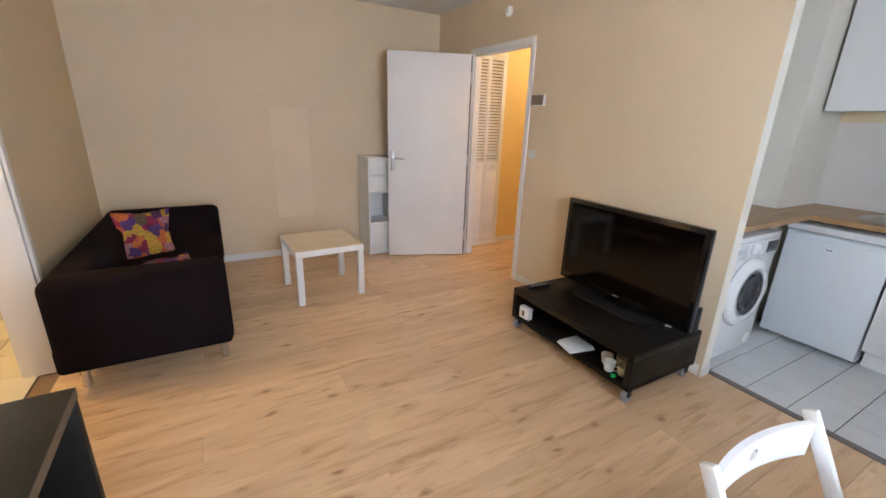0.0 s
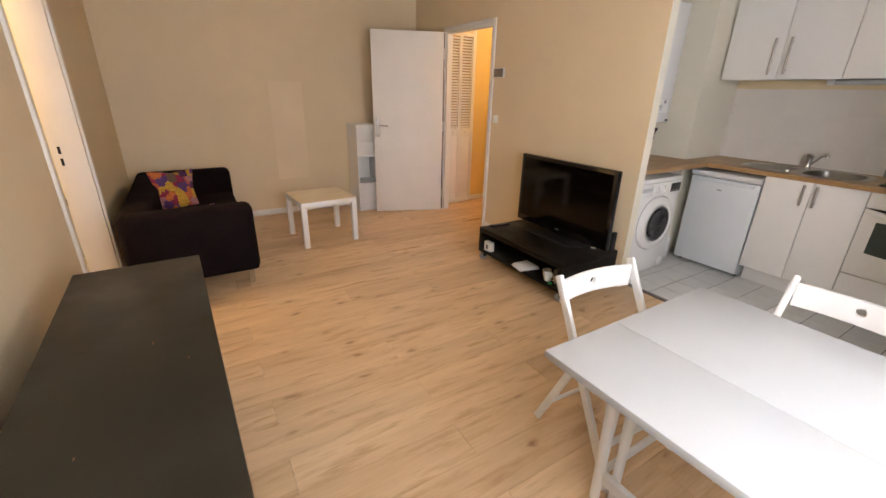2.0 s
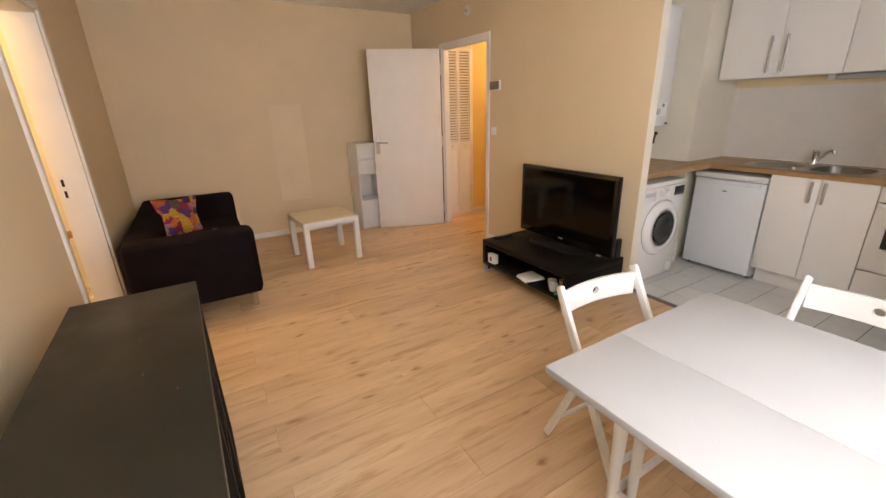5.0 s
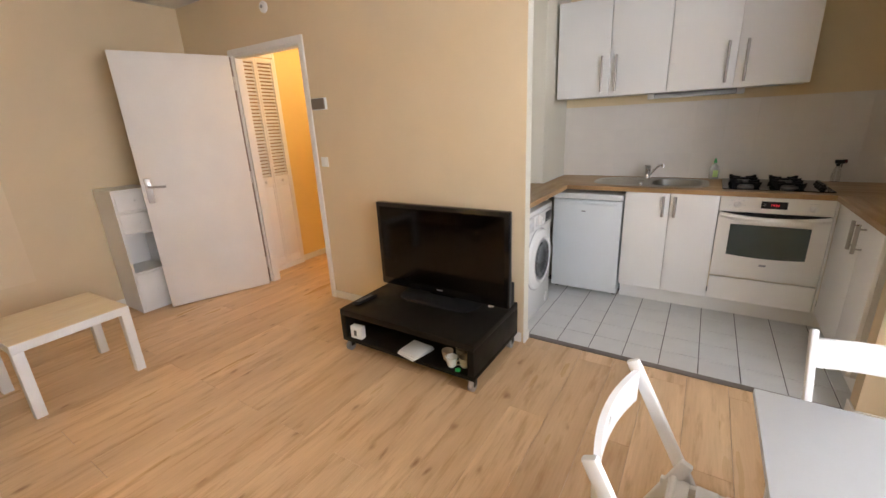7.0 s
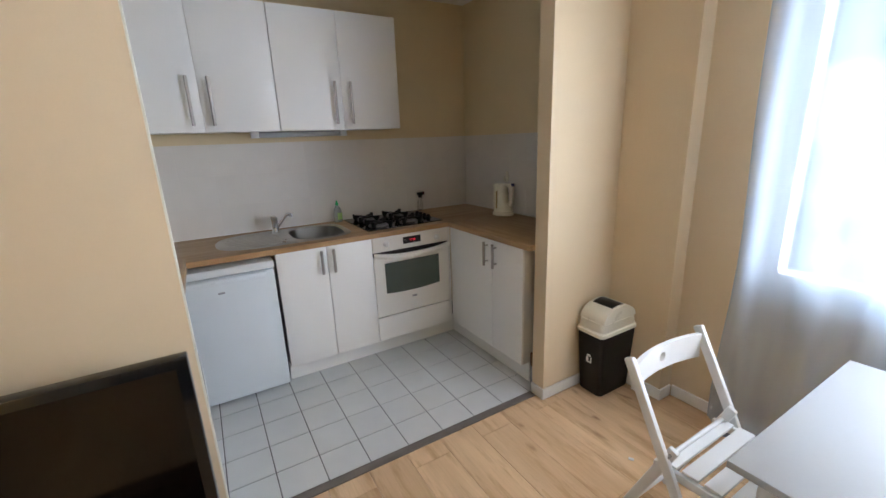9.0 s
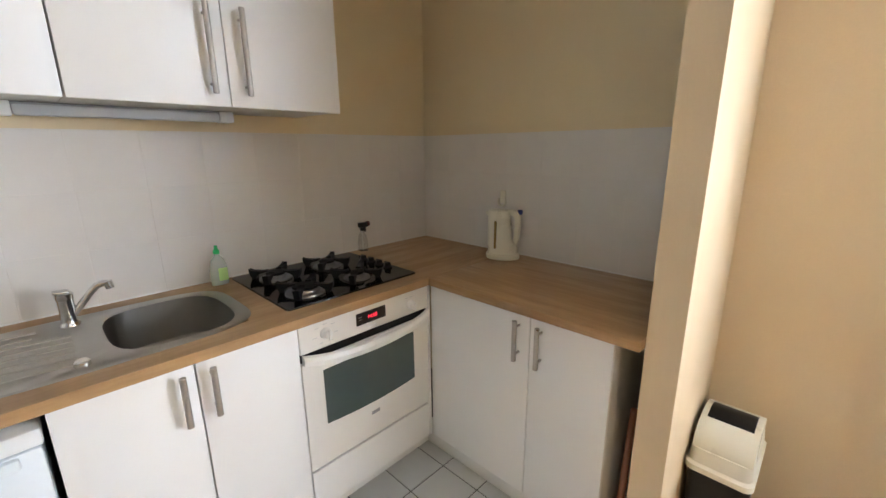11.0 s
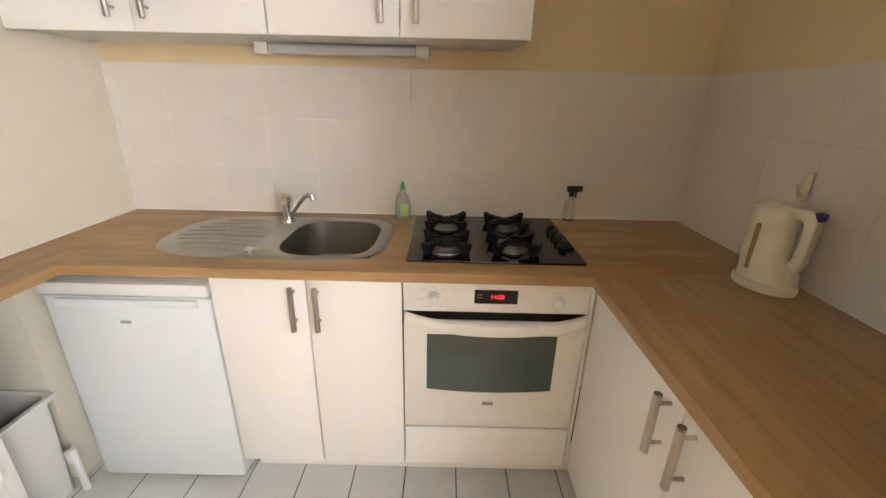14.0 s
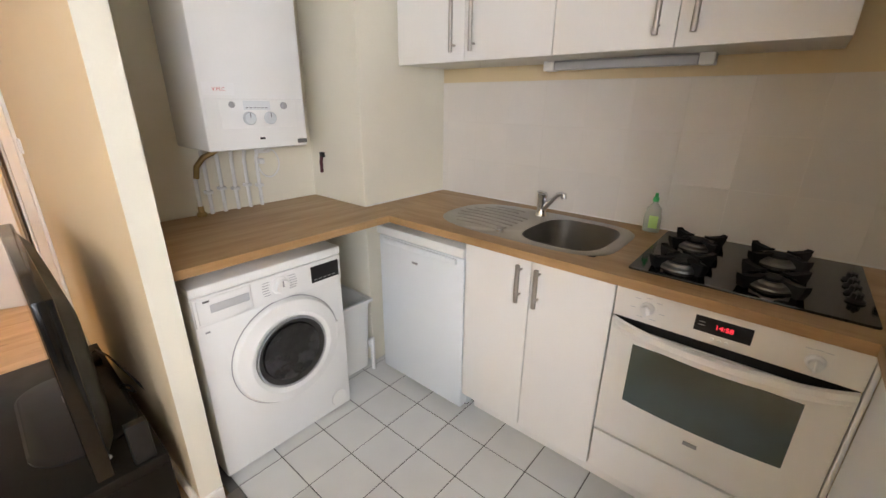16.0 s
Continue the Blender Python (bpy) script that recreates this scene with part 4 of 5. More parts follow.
tub = thing("storage_tub", "white open plastic tub between washer and refrigerator", "tub", pose(3.525, 1.66, 0))
bm = bmesh.new()
lp = [round_rect(0, 0, hx, hy, 0.02, 3) for hx, hy in ((0.115, 0.19), (0.128, 0.205), (0.135, 0.212), (0.135, 0.212), (0.122, 0.199), (0.110, 0.185))]
zs = (0.003, 0.40, 0.402, 0.425, 0.425, 0.02)
loft(bm, [[(x, y, z) for x, y in l] for l, z in zip(lp, zs)])
part("body", bm, PLASTIC, tub)
part("rim", boxes((-0.141, -0.218, 0.410, 0.141, -0.2125, 0.427), (-0.141, 0.2125, 0.410, 0.141, 0.218, 0.427), (-0.141, -0.2120, 0.410, -0.1355, 0.2120, 0.427), (0.1355, -0.2120, 0.410, 0.141, 0.2120, 0.427), bev=0.001), PLASTIC, tub)
pipe = thing("drain_pipe", "white plastic drain pipe in the corner", "pipe", pose(3.635, 1.425, 0))
part("upright", rod(bmesh.new(), (0, 0, 0.003), (0, 0, 0.20), 0.012), PLASTIC, pipe)
part("elbow", tube(bmesh.new(), [(0, -0.002, 0.19), (0, 0.02, 0.18), (0.01, 0.028, 0.13)], 0.014, 10), PLASTIC, pipe)

# boiler
bo = thing("gas_boiler", "white wall-hung gas boiler with two control dials", "boiler", pose(3.241, 1.575, 0))
part("case", boxes((-0.213, 0.0, 1.238, 0.213, 0.342, 2.14), bev=0.012), ENAMEL, bo)
bp = part("control_cover", boxes((-0.200, -0.0015, 1.250, 0.200, 0.001, 1.433), bev=0.0006), ENAMEL, bo)
part("panel", boxes((-0.150, -0.003, 1.322, 0.165, 0.003, 1.430), bev=0.002), PLASTIC, bp)
for x in (-0.043, 0.043):
    kn = part("dial", lathe(bmesh.new(), [(0.025, 0), (0.024, 0.012), (0.021, 0.016), (0, 0.016)], 28, pose(x, -0.003, 1.360, 90)), paint("pale_grey_dial", (0.52, 0.55, 0.57), 0.4) if x < 0 else bpy.data.materials["pale_grey_dial"], bp)
    part("pointer", boxes((x - 0.0015, -0.0200, 1.362, x + 0.0015, -0.0188, 1.380)), INK, kn)
part("gauge", lathe(bmesh.new(), [(0.014, 0), (0.014, 0.006), (0.011, 0.007), (0, 0.007)], 20, pose(0.109, -0.003, 1.408, 90)), GREYPL, bp, "small round pressure gauge")
part("button", lathe(bmesh.new(), [(0.012, 0), (0.011, 0.005), (0, 0.006)], 18, pose(-0.104, -0.003, 1.411, 90)), GREYPL, bp)
part("indicator_panel", boxes((-0.060, -0.0045, 1.391, 0.050, -0.002, 1.426)), paint("pale_grey_panel", (0.62, 0.64, 0.65), 0.4), bp)
for k in range(6):
    part("mark", boxes((-0.052 + 0.016 * k, -0.0055, 1.398, -0.042 + 0.016 * k, -0.004, 1.401)), INK, bp)
part("keyhole", boxes((-0.008, -0.002, 1.276, 0.014, 0.002, 1.285), bev=0.001), BLACKPL, bp)
part("badge", boxes((0.160, -0.002, 1.252, 0.205, 0.002, 1.270)), INK, bp, "dark maker's badge")
lab = part("sticker", boxes((-0.200, -0.0012, 1.445, -0.085, 0.001, 1.490)), PAPER, bo, "white paper sticker")
lettering("V.M.C", 0.019, Matrix.Translation((-0.142, -0.0016, 1.466)) @ pose(0, 0, 0, 90), RED, lab, "lettering", "red printed letters")
part("flue", rod(bmesh.new(), (0, 0.2, 2.13), (0, 0.2, 2.55), 0.06, 24), ENAMEL, bo)

for k, x in enumerate((3.113, 3.173, 3.235, 3.294, 3.353)):
    pp = thing("boiler_pipe", "thin white-painted pipe running down behind the worktop", "pipe", pose(x, 1.895, 0), "pipes under the boiler")
    pts = [(0, 0, CT + 0.001), (0, 0, 1.16), (0.003 * (k - 2), -0.006, 1.19), (0.006 * (k - 2), -0.020, 1.242)]
    part("run", tube(bmesh.new(), pts, 0.0085, 10), PLASTIC, pp)
    part("clip", boxes((-0.016, -0.014, 1.02 + 0.01 * (k % 2), 0.016, 0.022, 1.035 + 0.01 * (k % 2)), bev=0.003), PLASTIC, pp)
hose = thing("gas_hose", "dull brass flexible gas hose with a valve", "hose", pose(3.063, 1.885, 0))
part("valve", lathe(bmesh.new(), [(0.022, 0), (0.022, 0.012), (0.013, 0.020), (0.012, 0.045), (0, 0.046)], 16, pose(0, 0, CT + 0.001)), BRASS, hose)
part("pipe", tube(bmesh.new(), [(0, 0, CT + 0.04), (0, 0, 1.10), (0.005, -0.01, 1.13)], 0.009, 10), PLASTIC, hose)
part("hose", tube(bmesh.new(), [(0.002, -0.01, 1.10), (0.008, -0.02, 1.15), (0.035, -0.04, 1.19), (0.08, -0.06, 1.215), (0.11, -0.06, 1.245)], 0.012, 10), BRASS, hose)
sock = thing("wall_socket", "white wall socket with a looped white cable below the boiler", "socket", pose(3.40, 1.918, 1.20))
part("plate", boxes((-0.04, -0.010, -0.02, 0.04, 0, 0.06), bev=0.004), PLASTIC, sock)
part("cable", tube(bmesh.new(), [(0.0, -0.012, -0.01)] + [(0.02 + 0.055 * math.sin(a), -0.014, -0.07 + 0.07 * math.cos(a)) for a in [0.3 * i for i in range(1, 16)]], 0.004, 6), PLASTIC, sock)
part("valve", boxes((-0.035, -0.03, -0.07, -0.005, 0, -0.045), bev=0.006), PLASTIC, sock)
rag = thing("key_hook", "small dark hook with a maroon tag hanging on the pale wall", "hook", pose(3.679, 1.80, 1.15))
part("hook", boxes((-0.022, -0.012, -0.006, -0.0005, 0.012, 0.022), bev=0.004), BLACKPL, rag)
part("tag", tube(bmesh.new(), [(-0.016, 0, 0.0), (-0.018, 0.006, -0.03), (-0.014, 0.012, -0.085)], 0.009, 8), MAROON, rag, "maroon cloth tag")

# things on the worktop
ket = thing("kettle", "ivory plastic electric kettle with a water gauge and blue switch", "kettle", pose(3.612, -0.850, CT + 0.0005, 0, 0, 24))


def oval(z, ax, ay, dx=0.0, n=28):
    return [(dx + ax * math.cos(2 * math.pi * k / n), ay * math.sin(2 * math.pi * k / n), z) for k in range(n)]


part("base", loft(bmesh.new(), [oval(0, 0.082, 0.062), oval(0.004, 0.084, 0.064), oval(0.022, 0.084, 0.064), oval(0.026, 0.080, 0.060)]), IVORY, ket)
part("body", loft(bmesh.new(), [oval(0.0265, 0.077, 0.058), oval(0.055, 0.076, 0.057), oval(0.080, 0.070, 0.056, 0.006), oval(0.100, 0.060, 0.055, 0.017), oval(0.20, 0.056, 0.051, 0.020), oval(0.228, 0.054, 0.049, 0.020)]), IVORY, ket)
part("lid", loft(bmesh.new(), [oval(0.2285, 0.055, 0.050, 0.020), oval(0.236, 0.053, 0.047, 0.020), oval(0.241, 0.042, 0.036, 0.020)]), IVORY, ket)
outer = [(-0.006, 0.241), (-0.046, 0.241), (-0.072, 0.235), (-0.082, 0.216), (-0.082, 0.150), (-0.080, 0.096), (-0.070, 0.072), (-0.040, 0.060), (-0.020, 0.060), (-0.010, 0.150)]
inner = [(-0.024, 0.214), (-0.044, 0.215), (-0.054, 0.209), (-0.058, 0.198), (-0.058, 0.150), (-0.056, 0.112), (-0.050, 0.098), (-0.040, 0.094), (-0.032, 0.098), (-0.026, 0.150)]
bm = bmesh.new()
rings = [[bm.verts.new((x, y, z)) for x, z in loop] for y, loop in ((-0.015, outer), (-0.018, [(0.85 * a + 0.15 * c, 0.85 * b + 0.15 * d) for (a, b), (c, d) in zip(outer, inner)]), (-0.015, inner), (0.015, inner), (0.018, [(0.85 * a + 0.15 * c, 0.85 * b + 0.15 * d) for (a, b), (c, d) in zip(outer, inner)]), (0.015, outer))]
for a, b in zip(rings, rings[1:] + rings[:1]):
    for k in range(10):
        bm.faces.new((a[k], a[(k + 1) % 10], b[(k + 1) % 10], b[k]))
part("handle", bm, IVORY, ket)
part("switch", boxes((-0.092, -0.014, 0.218, -0.066, 0.014, 0.243), bev=0.008), BLUE, ket, "navy blue switch")
part("gauge", boxes((0.022, 0.0440, 0.055, 0.034, 0.0580, 0.190), bev=0.004), AMBER, ket, "amber water gauge")
part("spout", loft(bmesh.new(), [[(0.066, -0.020, 0.20), (0.066, 0.020, 0.20), (0.070, 0.016, 0.228), (0.070, -0.016, 0.228)], [(0.088, -0.006, 0.222), (0.088, 0.006, 0.222), (0.088, 0.006, 0.230), (0.088, -0.006, 0.230)]]), IVORY, ket)

hook = thing("wall_hook", "white plastic stick-on hook with a cable loop above the kettle", "hook", pose(3.695, YK + 0.006, 1.20))
part("plate", boxes((-0.016, 0, -0.02, 0.016, 0.006, 0.045), bev=0.005), IVORY, hook)
part("loop", tube(bmesh.new(), [(0.022 * math.cos(a), 0.012, -0.010 + 0.024 * math.sin(a)) for a in [0.5 * i - 3.4 for i in range(9)]], 0.006, 8), IVORY, hook)

soap = thing("dish_soap_bottle", "clear squeeze bottle of green dish soap with a green cap", "bottle", pose(4.205, 0.268, CT + 0.0055))
part("bottle", loft(bmesh.new(), [oval(0, 0.022, 0.033), oval(0.06, 0.022, 0.034), oval(0.10, 0.018, 0.026), oval(0.118, 0.010, 0.011), oval(0.126, 0.009, 0.010)]), BOTTLE, soap)
part("soap", loft(bmesh.new(), [oval(0.003, 0.019, 0.030), oval(0.030, 0.019, 0.030)]), SOAPLIQ, soap, "green liquid")
part("label", boxes((-0.0235, -0.026, 0.018, -0.0222, 0.008, 0.070), bev=0.0004), SOAPLIQ, soap, "green printed label")
part("cap", lathe(bmesh.new(), [(0.012, 0.1265), (0.012, 0.140), (0.007, 0.145), (0.006, 0.160), (0, 0.161)], 18), GREEN, soap)
spray = thing("spray_bottle", "small clear spray bottle with a dark trigger head", "bottle", pose(4.235, -0.452, CT + 0.0065))
part("bottle", lathe(bmesh.new(), [(0.026, 0), (0.026, 0.05), (0.018, 0.085), (0.011, 0.095), (0.011, 0.105), (0, 0.105)], 20), SPRAYPL, spray)
part("tube", rod(bmesh.new(), (0, 0, 0.004), (0.004, 0, 0.104), 0.003, 8), PLASTIC, spray)
part("trigger_head", boxes((-0.012, -0.030, 0.125, 0.012, 0.020, 0.150), (-0.009, -0.010, 0.106, 0.009, 0.010, 0.126), (-0.005, -0.022, 0.098, 0.005, -0.015, 0.126), bev=0.003), BLACKPL, spray, "dark trigger head")
part("nozzle", rod(bmesh.new(), (0, -0.026, 0.140), (0, -0.042, 0.140), 0.013), MAROON, spray, "dark red nozzle")

broom = thing("hand_brush", "red-brown hand brush standing in the gap beside the cabinet", "brush", pose(2.826, -0.475, 0.001))
part("bristles", boxes((-0.022, -0.03, 0.0, 0.022, 0.03, 0.13), bev=0.008), GREYPL, broom, "grey bristles")
part("head", boxes((-0.024, -0.032, 0.131, 0.024, 0.032, 0.22), bev=0.008), BRISTLE, broom)
part("handle", rod(bmesh.new(), (0, 0, 0.218), (-0.004, -0.03, 0.62), 0.012, 12), BROOMWOOD, broom)

# ---- living room ----
# sofa
sofa = thing("sofa", "two-seat black-brown cloth sofa on chrome legs", "sofa", pose(-0.215, 3.46, 0))


def soft_box(x0, y0, z0, x1, y1, z1, bev):
    bm = bmesh.new()
    box(bm, x0, y0, z0, x1, y1, z1, bev, 4)
    return bm


part("frame", soft_box(-0.40, -0.87, 0.155, 0.395, 0.87, 0.30, 0.025), VELVET, sofa)
part("backrest", soft_box(-0.402, -0.872, 0.30, -0.20, 0.872, 0.655, 0.05), VELVET, sofa)
for y0, y1 in ((-0.885, -0.705), (0.705, 0.885)):
    part("armrest", soft_box(-0.398, y0, 0.156, 0.405, y1, 0.662, 0.05), VELVET, sofa)
for y0, y1 in ((-0.703, -0.002), (0.002, 0.703)):
    part("seat_cushion", soft_box(-0.22, y0, 0.295, 0.398, y1, 0.435, 0.04), VELVET, sofa)
for x in (-0.33, 0.34):
    for y in (-0.73, 0.73):
        part("leg", rod(bmesh.new(), (x, y, 0.001), (x, y, 0.160), 0.024, 20), CHROME, sofa, "chrome tube leg")


def pillow(m, s, label):
    bm = bmesh.new()
    n = 14
    vs = {}
    for side in (1, -1):
        for i in range(n + 1):
            for j in range(n + 1):
                u, v = 2 * i / n - 1, 2 * j / n - 1
                edge = i in (0, n) or j in (0, n)
                if edge and side < 0:
                    vs[side, i, j] = vs[1, i, j]
                    continue
                pin = 1 - 0.10 * (1 - abs(u)) * (abs(v) > 0.99) - 0.10 * (1 - abs(v)) * (abs(u) > 0.99)
                h = 0.0 if edge else 0.30 * ((1 - u * u) * (1 - v * v)) ** 0.45
                w = 0.012 * math.sin(5 * u + 3 * v)
                vs[side, i, j] = bm.verts.new((s * u * pin * (1 - 0.06 * (1 - v * v)), s * v * pin * (1 - 0.06 * (1 - u * u)), side * s * h + w))
        for i in range(n):
            for j in range(n):
                bm.faces.new([vs[side, *k] for k in ((i, j), (i + 1, j), (i + 1, j + 1), (i, j + 1))])
    return single("cushion", bm, CUSHION, label, "cushion", m)


pillow(look((-0.30, 3.72, 0.575), (-0.60, 4.32, 0.40)) @ pose(0, 0, 0, 0, 0, -4), 0.185, "orange and purple patchwork cushion leaning on the sofa back")
pillow(pose(-0.14, 3.10, 0.475, 4, -6, 20), 0.19, "orange and purple patchwork cushion lying on the seat")

# coffee table
ct = thing("coffee_table", "square white coffee table with a pale birch-effect top", "table", pose(0.924, 3.536, 0, 0, 0, 3.5))
part("tabletop", boxes((-0.275, -0.275, 0.400, 0.275, 0.275, 0.449), bev=0.002), WOODWHITE, ct)
part("top_surface", boxes((-0.273, -0.273, 0.4495, 0.273, 0.273, 0.451)), LACKTOP, ct, "pale birch-effect surface")
for x in (-0.25, 0.25):
    for y in (-0.25, 0.25):
        part("leg", boxes((x - 0.0245, y - 0.0245, 0.001, x + 0.0245, y + 0.0245, 0.3995), bev=0.002), WOODWHITE, ct)

# narrow shelf unit behind the door
sh = thing("narrow_shelf_unit", "narrow white shelf unit with small drawers behind the door", "shelf", pose(1.602, 4.255, 0))
w, d, h = 0.30, 0.345, 1.055
part("carcass", boxes((0, 0, 0.003, 0.016, d, h), (w - 0.016, 0, 0.003, w, d, h), (0.016, 0, h - 0.018, w - 0.016, d, h), (0.016, 0.001, 0.003, w - 0.016, d, 0.02), (0.016, d - 0.006, 0.02, w - 0.016, d - 0.001, h - 0.018)), WOODWHITE, sh)
for z in (0.345, 0.678, 0.862):
    part("shelf", boxes((0.0165, 0.004, z, w - 0.0165, d - 0.008, z + 0.016)), WOODWHITE, sh)
for z0, z1 in ((0.022, 0.342), (0.697, 0.858), (0.881, 1.035)):
    f = part("drawer_front", boxes((0.018, -0.002, z0, w - 0.018, 0.014, z1), bev=0.002), WOODWHITE, sh)
    part("knob", lathe(bmesh.new(), [(0.006, 0), (0.006, 0.010), (0.012, 0.016), (0.011, 0.022), (0, 0.024)], 16, pose(w / 2, -0.002, (z0 + z1) / 2, 90)), WOODWHITE, f)

# low bench with the television
be = thing("tv_bench", "low black-brown bench on castors with an open shelf", "bench", pose(0, 0, 0))
X0, X1, Y0, Y1 = 2.0, 2.612, 1.258, 2.255
part("top", boxes((X0, Y0, 0.270, X1, Y1, 0.312), bev=0.002), ESPRESSO, be)
part("bottom", boxes((X0, Y0, 0.085, X1, Y1, 0.112), bev=0.002), ESPRESSO, be)
for a, b in ((Y0, Y0 + 0.04), (Y1 - 0.04, Y1)):
    part("side", boxes((X0, a, 0.1125, X1, b, 0.2695), bev=0.001), ESPRESSO, be)
part("back", boxes((X1 - 0.02, Y0 + 0.041, 0.1125, X1 - 0.004, Y1 - 0.041, 0.2695)), ESPRESSO, be)
for x in (X0 + 0.035, X1 - 0.05):
    for y in (Y0 + 0.03, Y1 - 0.03):
        cs = part("castor", rod(bmesh.new(), (x, y - 0.014, 0.034), (x, y + 0.014, 0.034), 0.033, 24), GREYPL, be, "grey plastic castor")
        part("fork", boxes((x - 0.012, y - 0.020, 0.034, x + 0.022, y - 0.015, 0.084), (x - 0.012, y + 0.015, 0.034, x + 0.022, y + 0.020, 0.084), (x - 0.012, y - 0.020, 0.070, x + 0.022, y + 0.020, 0.084), bev=0.002), BLACKPL, cs)

tv = thing("television", "large flat black television on a swivel stand", "television", pose(2.43, 1.742, 0, 0, 0, -0.4))
part("bezel", boxes((0.0, -0.503, 0.345, 0.045, 0.503, 0.948), bev=0.006), BEZEL, tv)
part("screen", boxes((-0.0012, -0.472, 0.398, 0.002, 0.472, 0.918)), SCREEN, tv, "dark glossy screen")
bm = bmesh.new()
lp = []
for x, hy, z0, z1 in ((0.0455, 0.47, 0.375, 0.925), (0.075, 0.42, 0.40, 0.88), (0.092, 0.30, 0.42, 0.80), (0.096, 0.24, 0.44, 0.76)):
    lp.append([(x, y, z) for y, z in round_rect(0, (z0 + z1) / 2, hy, (z1 - z0) / 2, 0.05, 4)])
loft(bm, lp)
part("back_cover", bm, BLACKPL, tv)
part("neck", boxes((0.020, -0.10, 0.325, 0.075, 0.10, 0.40), bev=0.01), BEZEL, tv)
bm = bmesh.new()
bl = round_rect(0.02, 0, 0.150, 0.30, 0.12, 8)
loft(bm, [[(x, y, 0.3128) for x, y in bl], [(x, y, 0.320) for x, y in bl], [(0.02 + (x - 0.02) * 0.94, y * 0.96, 0.327) for x, y in bl]])
part("stand", bm, BLACKPL, tv)
part("badge", boxes((-0.002, -0.022, 0.372, 0.001, 0.022, 0.379)), GREYPL, tv, "small grey badge")

rem = thing("remote_control", "black remote control lying on the bench", "remote", pose(2.175, 2.19, 0.3125, 0, 0, -6))
part("body", boxes((-0.095, -0.022, 0, 0.095, 0.022, 0.018), bev=0.006), BLACKPL, rem)
for k in range(8):
    for y in (-0.010, 0, 0.010):
        part("button", boxes((-0.07 + k * 0.017, y - 0.003, 0.0175, -0.061 + k * 0.017, y + 0.003, 0.0195)), GREYPL, rem)
dec = thing("adapter_box", "small black power box behind the television", "adapter", pose(2.555, 2.06, 0.3125, 0, 0, 8))
part("body", boxes((-0.03, -0.05, 0, 0.03, 0.05, 0.035), bev=0.005), BLACKPL, dec)
part("cable", tube(bmesh.new(), [(0.0, -0.05, 0.012), (0.02, -0.12, 0.006), (-0.01, -0.22, 0.006), (0.025, -0.32, 0.006), (0.01, -0.42, 0.03), (-0.04, -0.46, 0.10)], 0.004, 6), BLACKPL, dec)
part("cable", tube(bmesh.new(), [(0.01, 0.05, 0.012), (0.035, 0.02, 0.05), (0.042, -0.10, 0.055), (0.042, -0.25, 0.04), (0.044, -0.5, 0.008)], 0.004, 6), BLACKPL, dec)
single("receiver_box", boxes((-0.030, -0.016, 0, 0.030, 0.016, 0.150), bev=0.004), BLACKPL, "slim black receiver box standing behind the television", "receiver", pose(2.555, 1.285, 0.3125))
single("white_plug_tip", boxes((-0.008, -0.018, 0, 0.008, 0.018, 0.012), bev=0.003), PLASTIC, "white cable tie end on the bench", "plug", pose(2.47, 1.38, 0.3127, 0, 0, 30))

nb = thing("small_white_box", "small white carton standing in the bench", "box", pose(2.035, 2.145, 0.1123, 0, 0, 4))
part("carton", boxes((-0.022, -0.045, 0.0, 0.022, 0.045, 0.085), bev=0.003), PAPER, nb)
part("print", boxes((-0.0235, -0.006, 0.02, -0.0218, 0.016, 0.06)), INK, nb, "dark printed mark")
pp = thing("paper_stack", "folded white papers lying in the bench", "papers", pose(2.075, 1.70, 0.1123, 0, 0, -12))
for k in range(3):
    part("sheet", boxes((-0.095 + 0.01 * k, -0.075, 0.001 + 0.007 * k, 0.085 - 0.006 * k, 0.07 + 0.004 * k, 0.007 + 0.007 * k), bev=0.002), PAPER, pp, m=pose(0, 0, 0, 0, 0, 4 * k))


def cup(m, material, label):
    c = thing("cup", label, "cup", m)
    part("bowl", lathe(bmesh.new(), [(0.020, 0), (0.026, 0.006), (0.033, 0.04), (0.035, 0.062), (0.032, 0.062), (0.029, 0.036), (0.020, 0.010), (0, 0.009)], 24), material, c)
    part("ear", tube(bmesh.new(), [(0.031, 0, 0.05), (0.05, 0, 0.046), (0.052, 0, 0.026), (0.029, 0, 0.018)], 0.004, 8), material, c)
    return c


cup(pose(2.09, 1.48, 0.1123, 0, 0, 200), CERAMIC, "beige ceramic cup in the bench")
cup(pose(2.045, 1.425, 0.1123, 0, 0, 80), CUPWHITE, "white cup in the bench")
cup(pose(2.075, 1.355, 0.1123, 0, 0, 140), CERAMIC, "beige ceramic cup in the bench")
cup(pose(2.15, 1.42, 0.1123, 0, 0, 20), CERAMIC, "beige ceramic cup at the back of the bench")
single("bottle_cap", lathe(bmesh.new(), [(0.015, 0), (0.015, 0.010), (0.012, 0.012), (0, 0.012)], 16), GREEN, "green bottle cap lying in the bench", "cap", pose(2.02, 1.372, 0.1123))

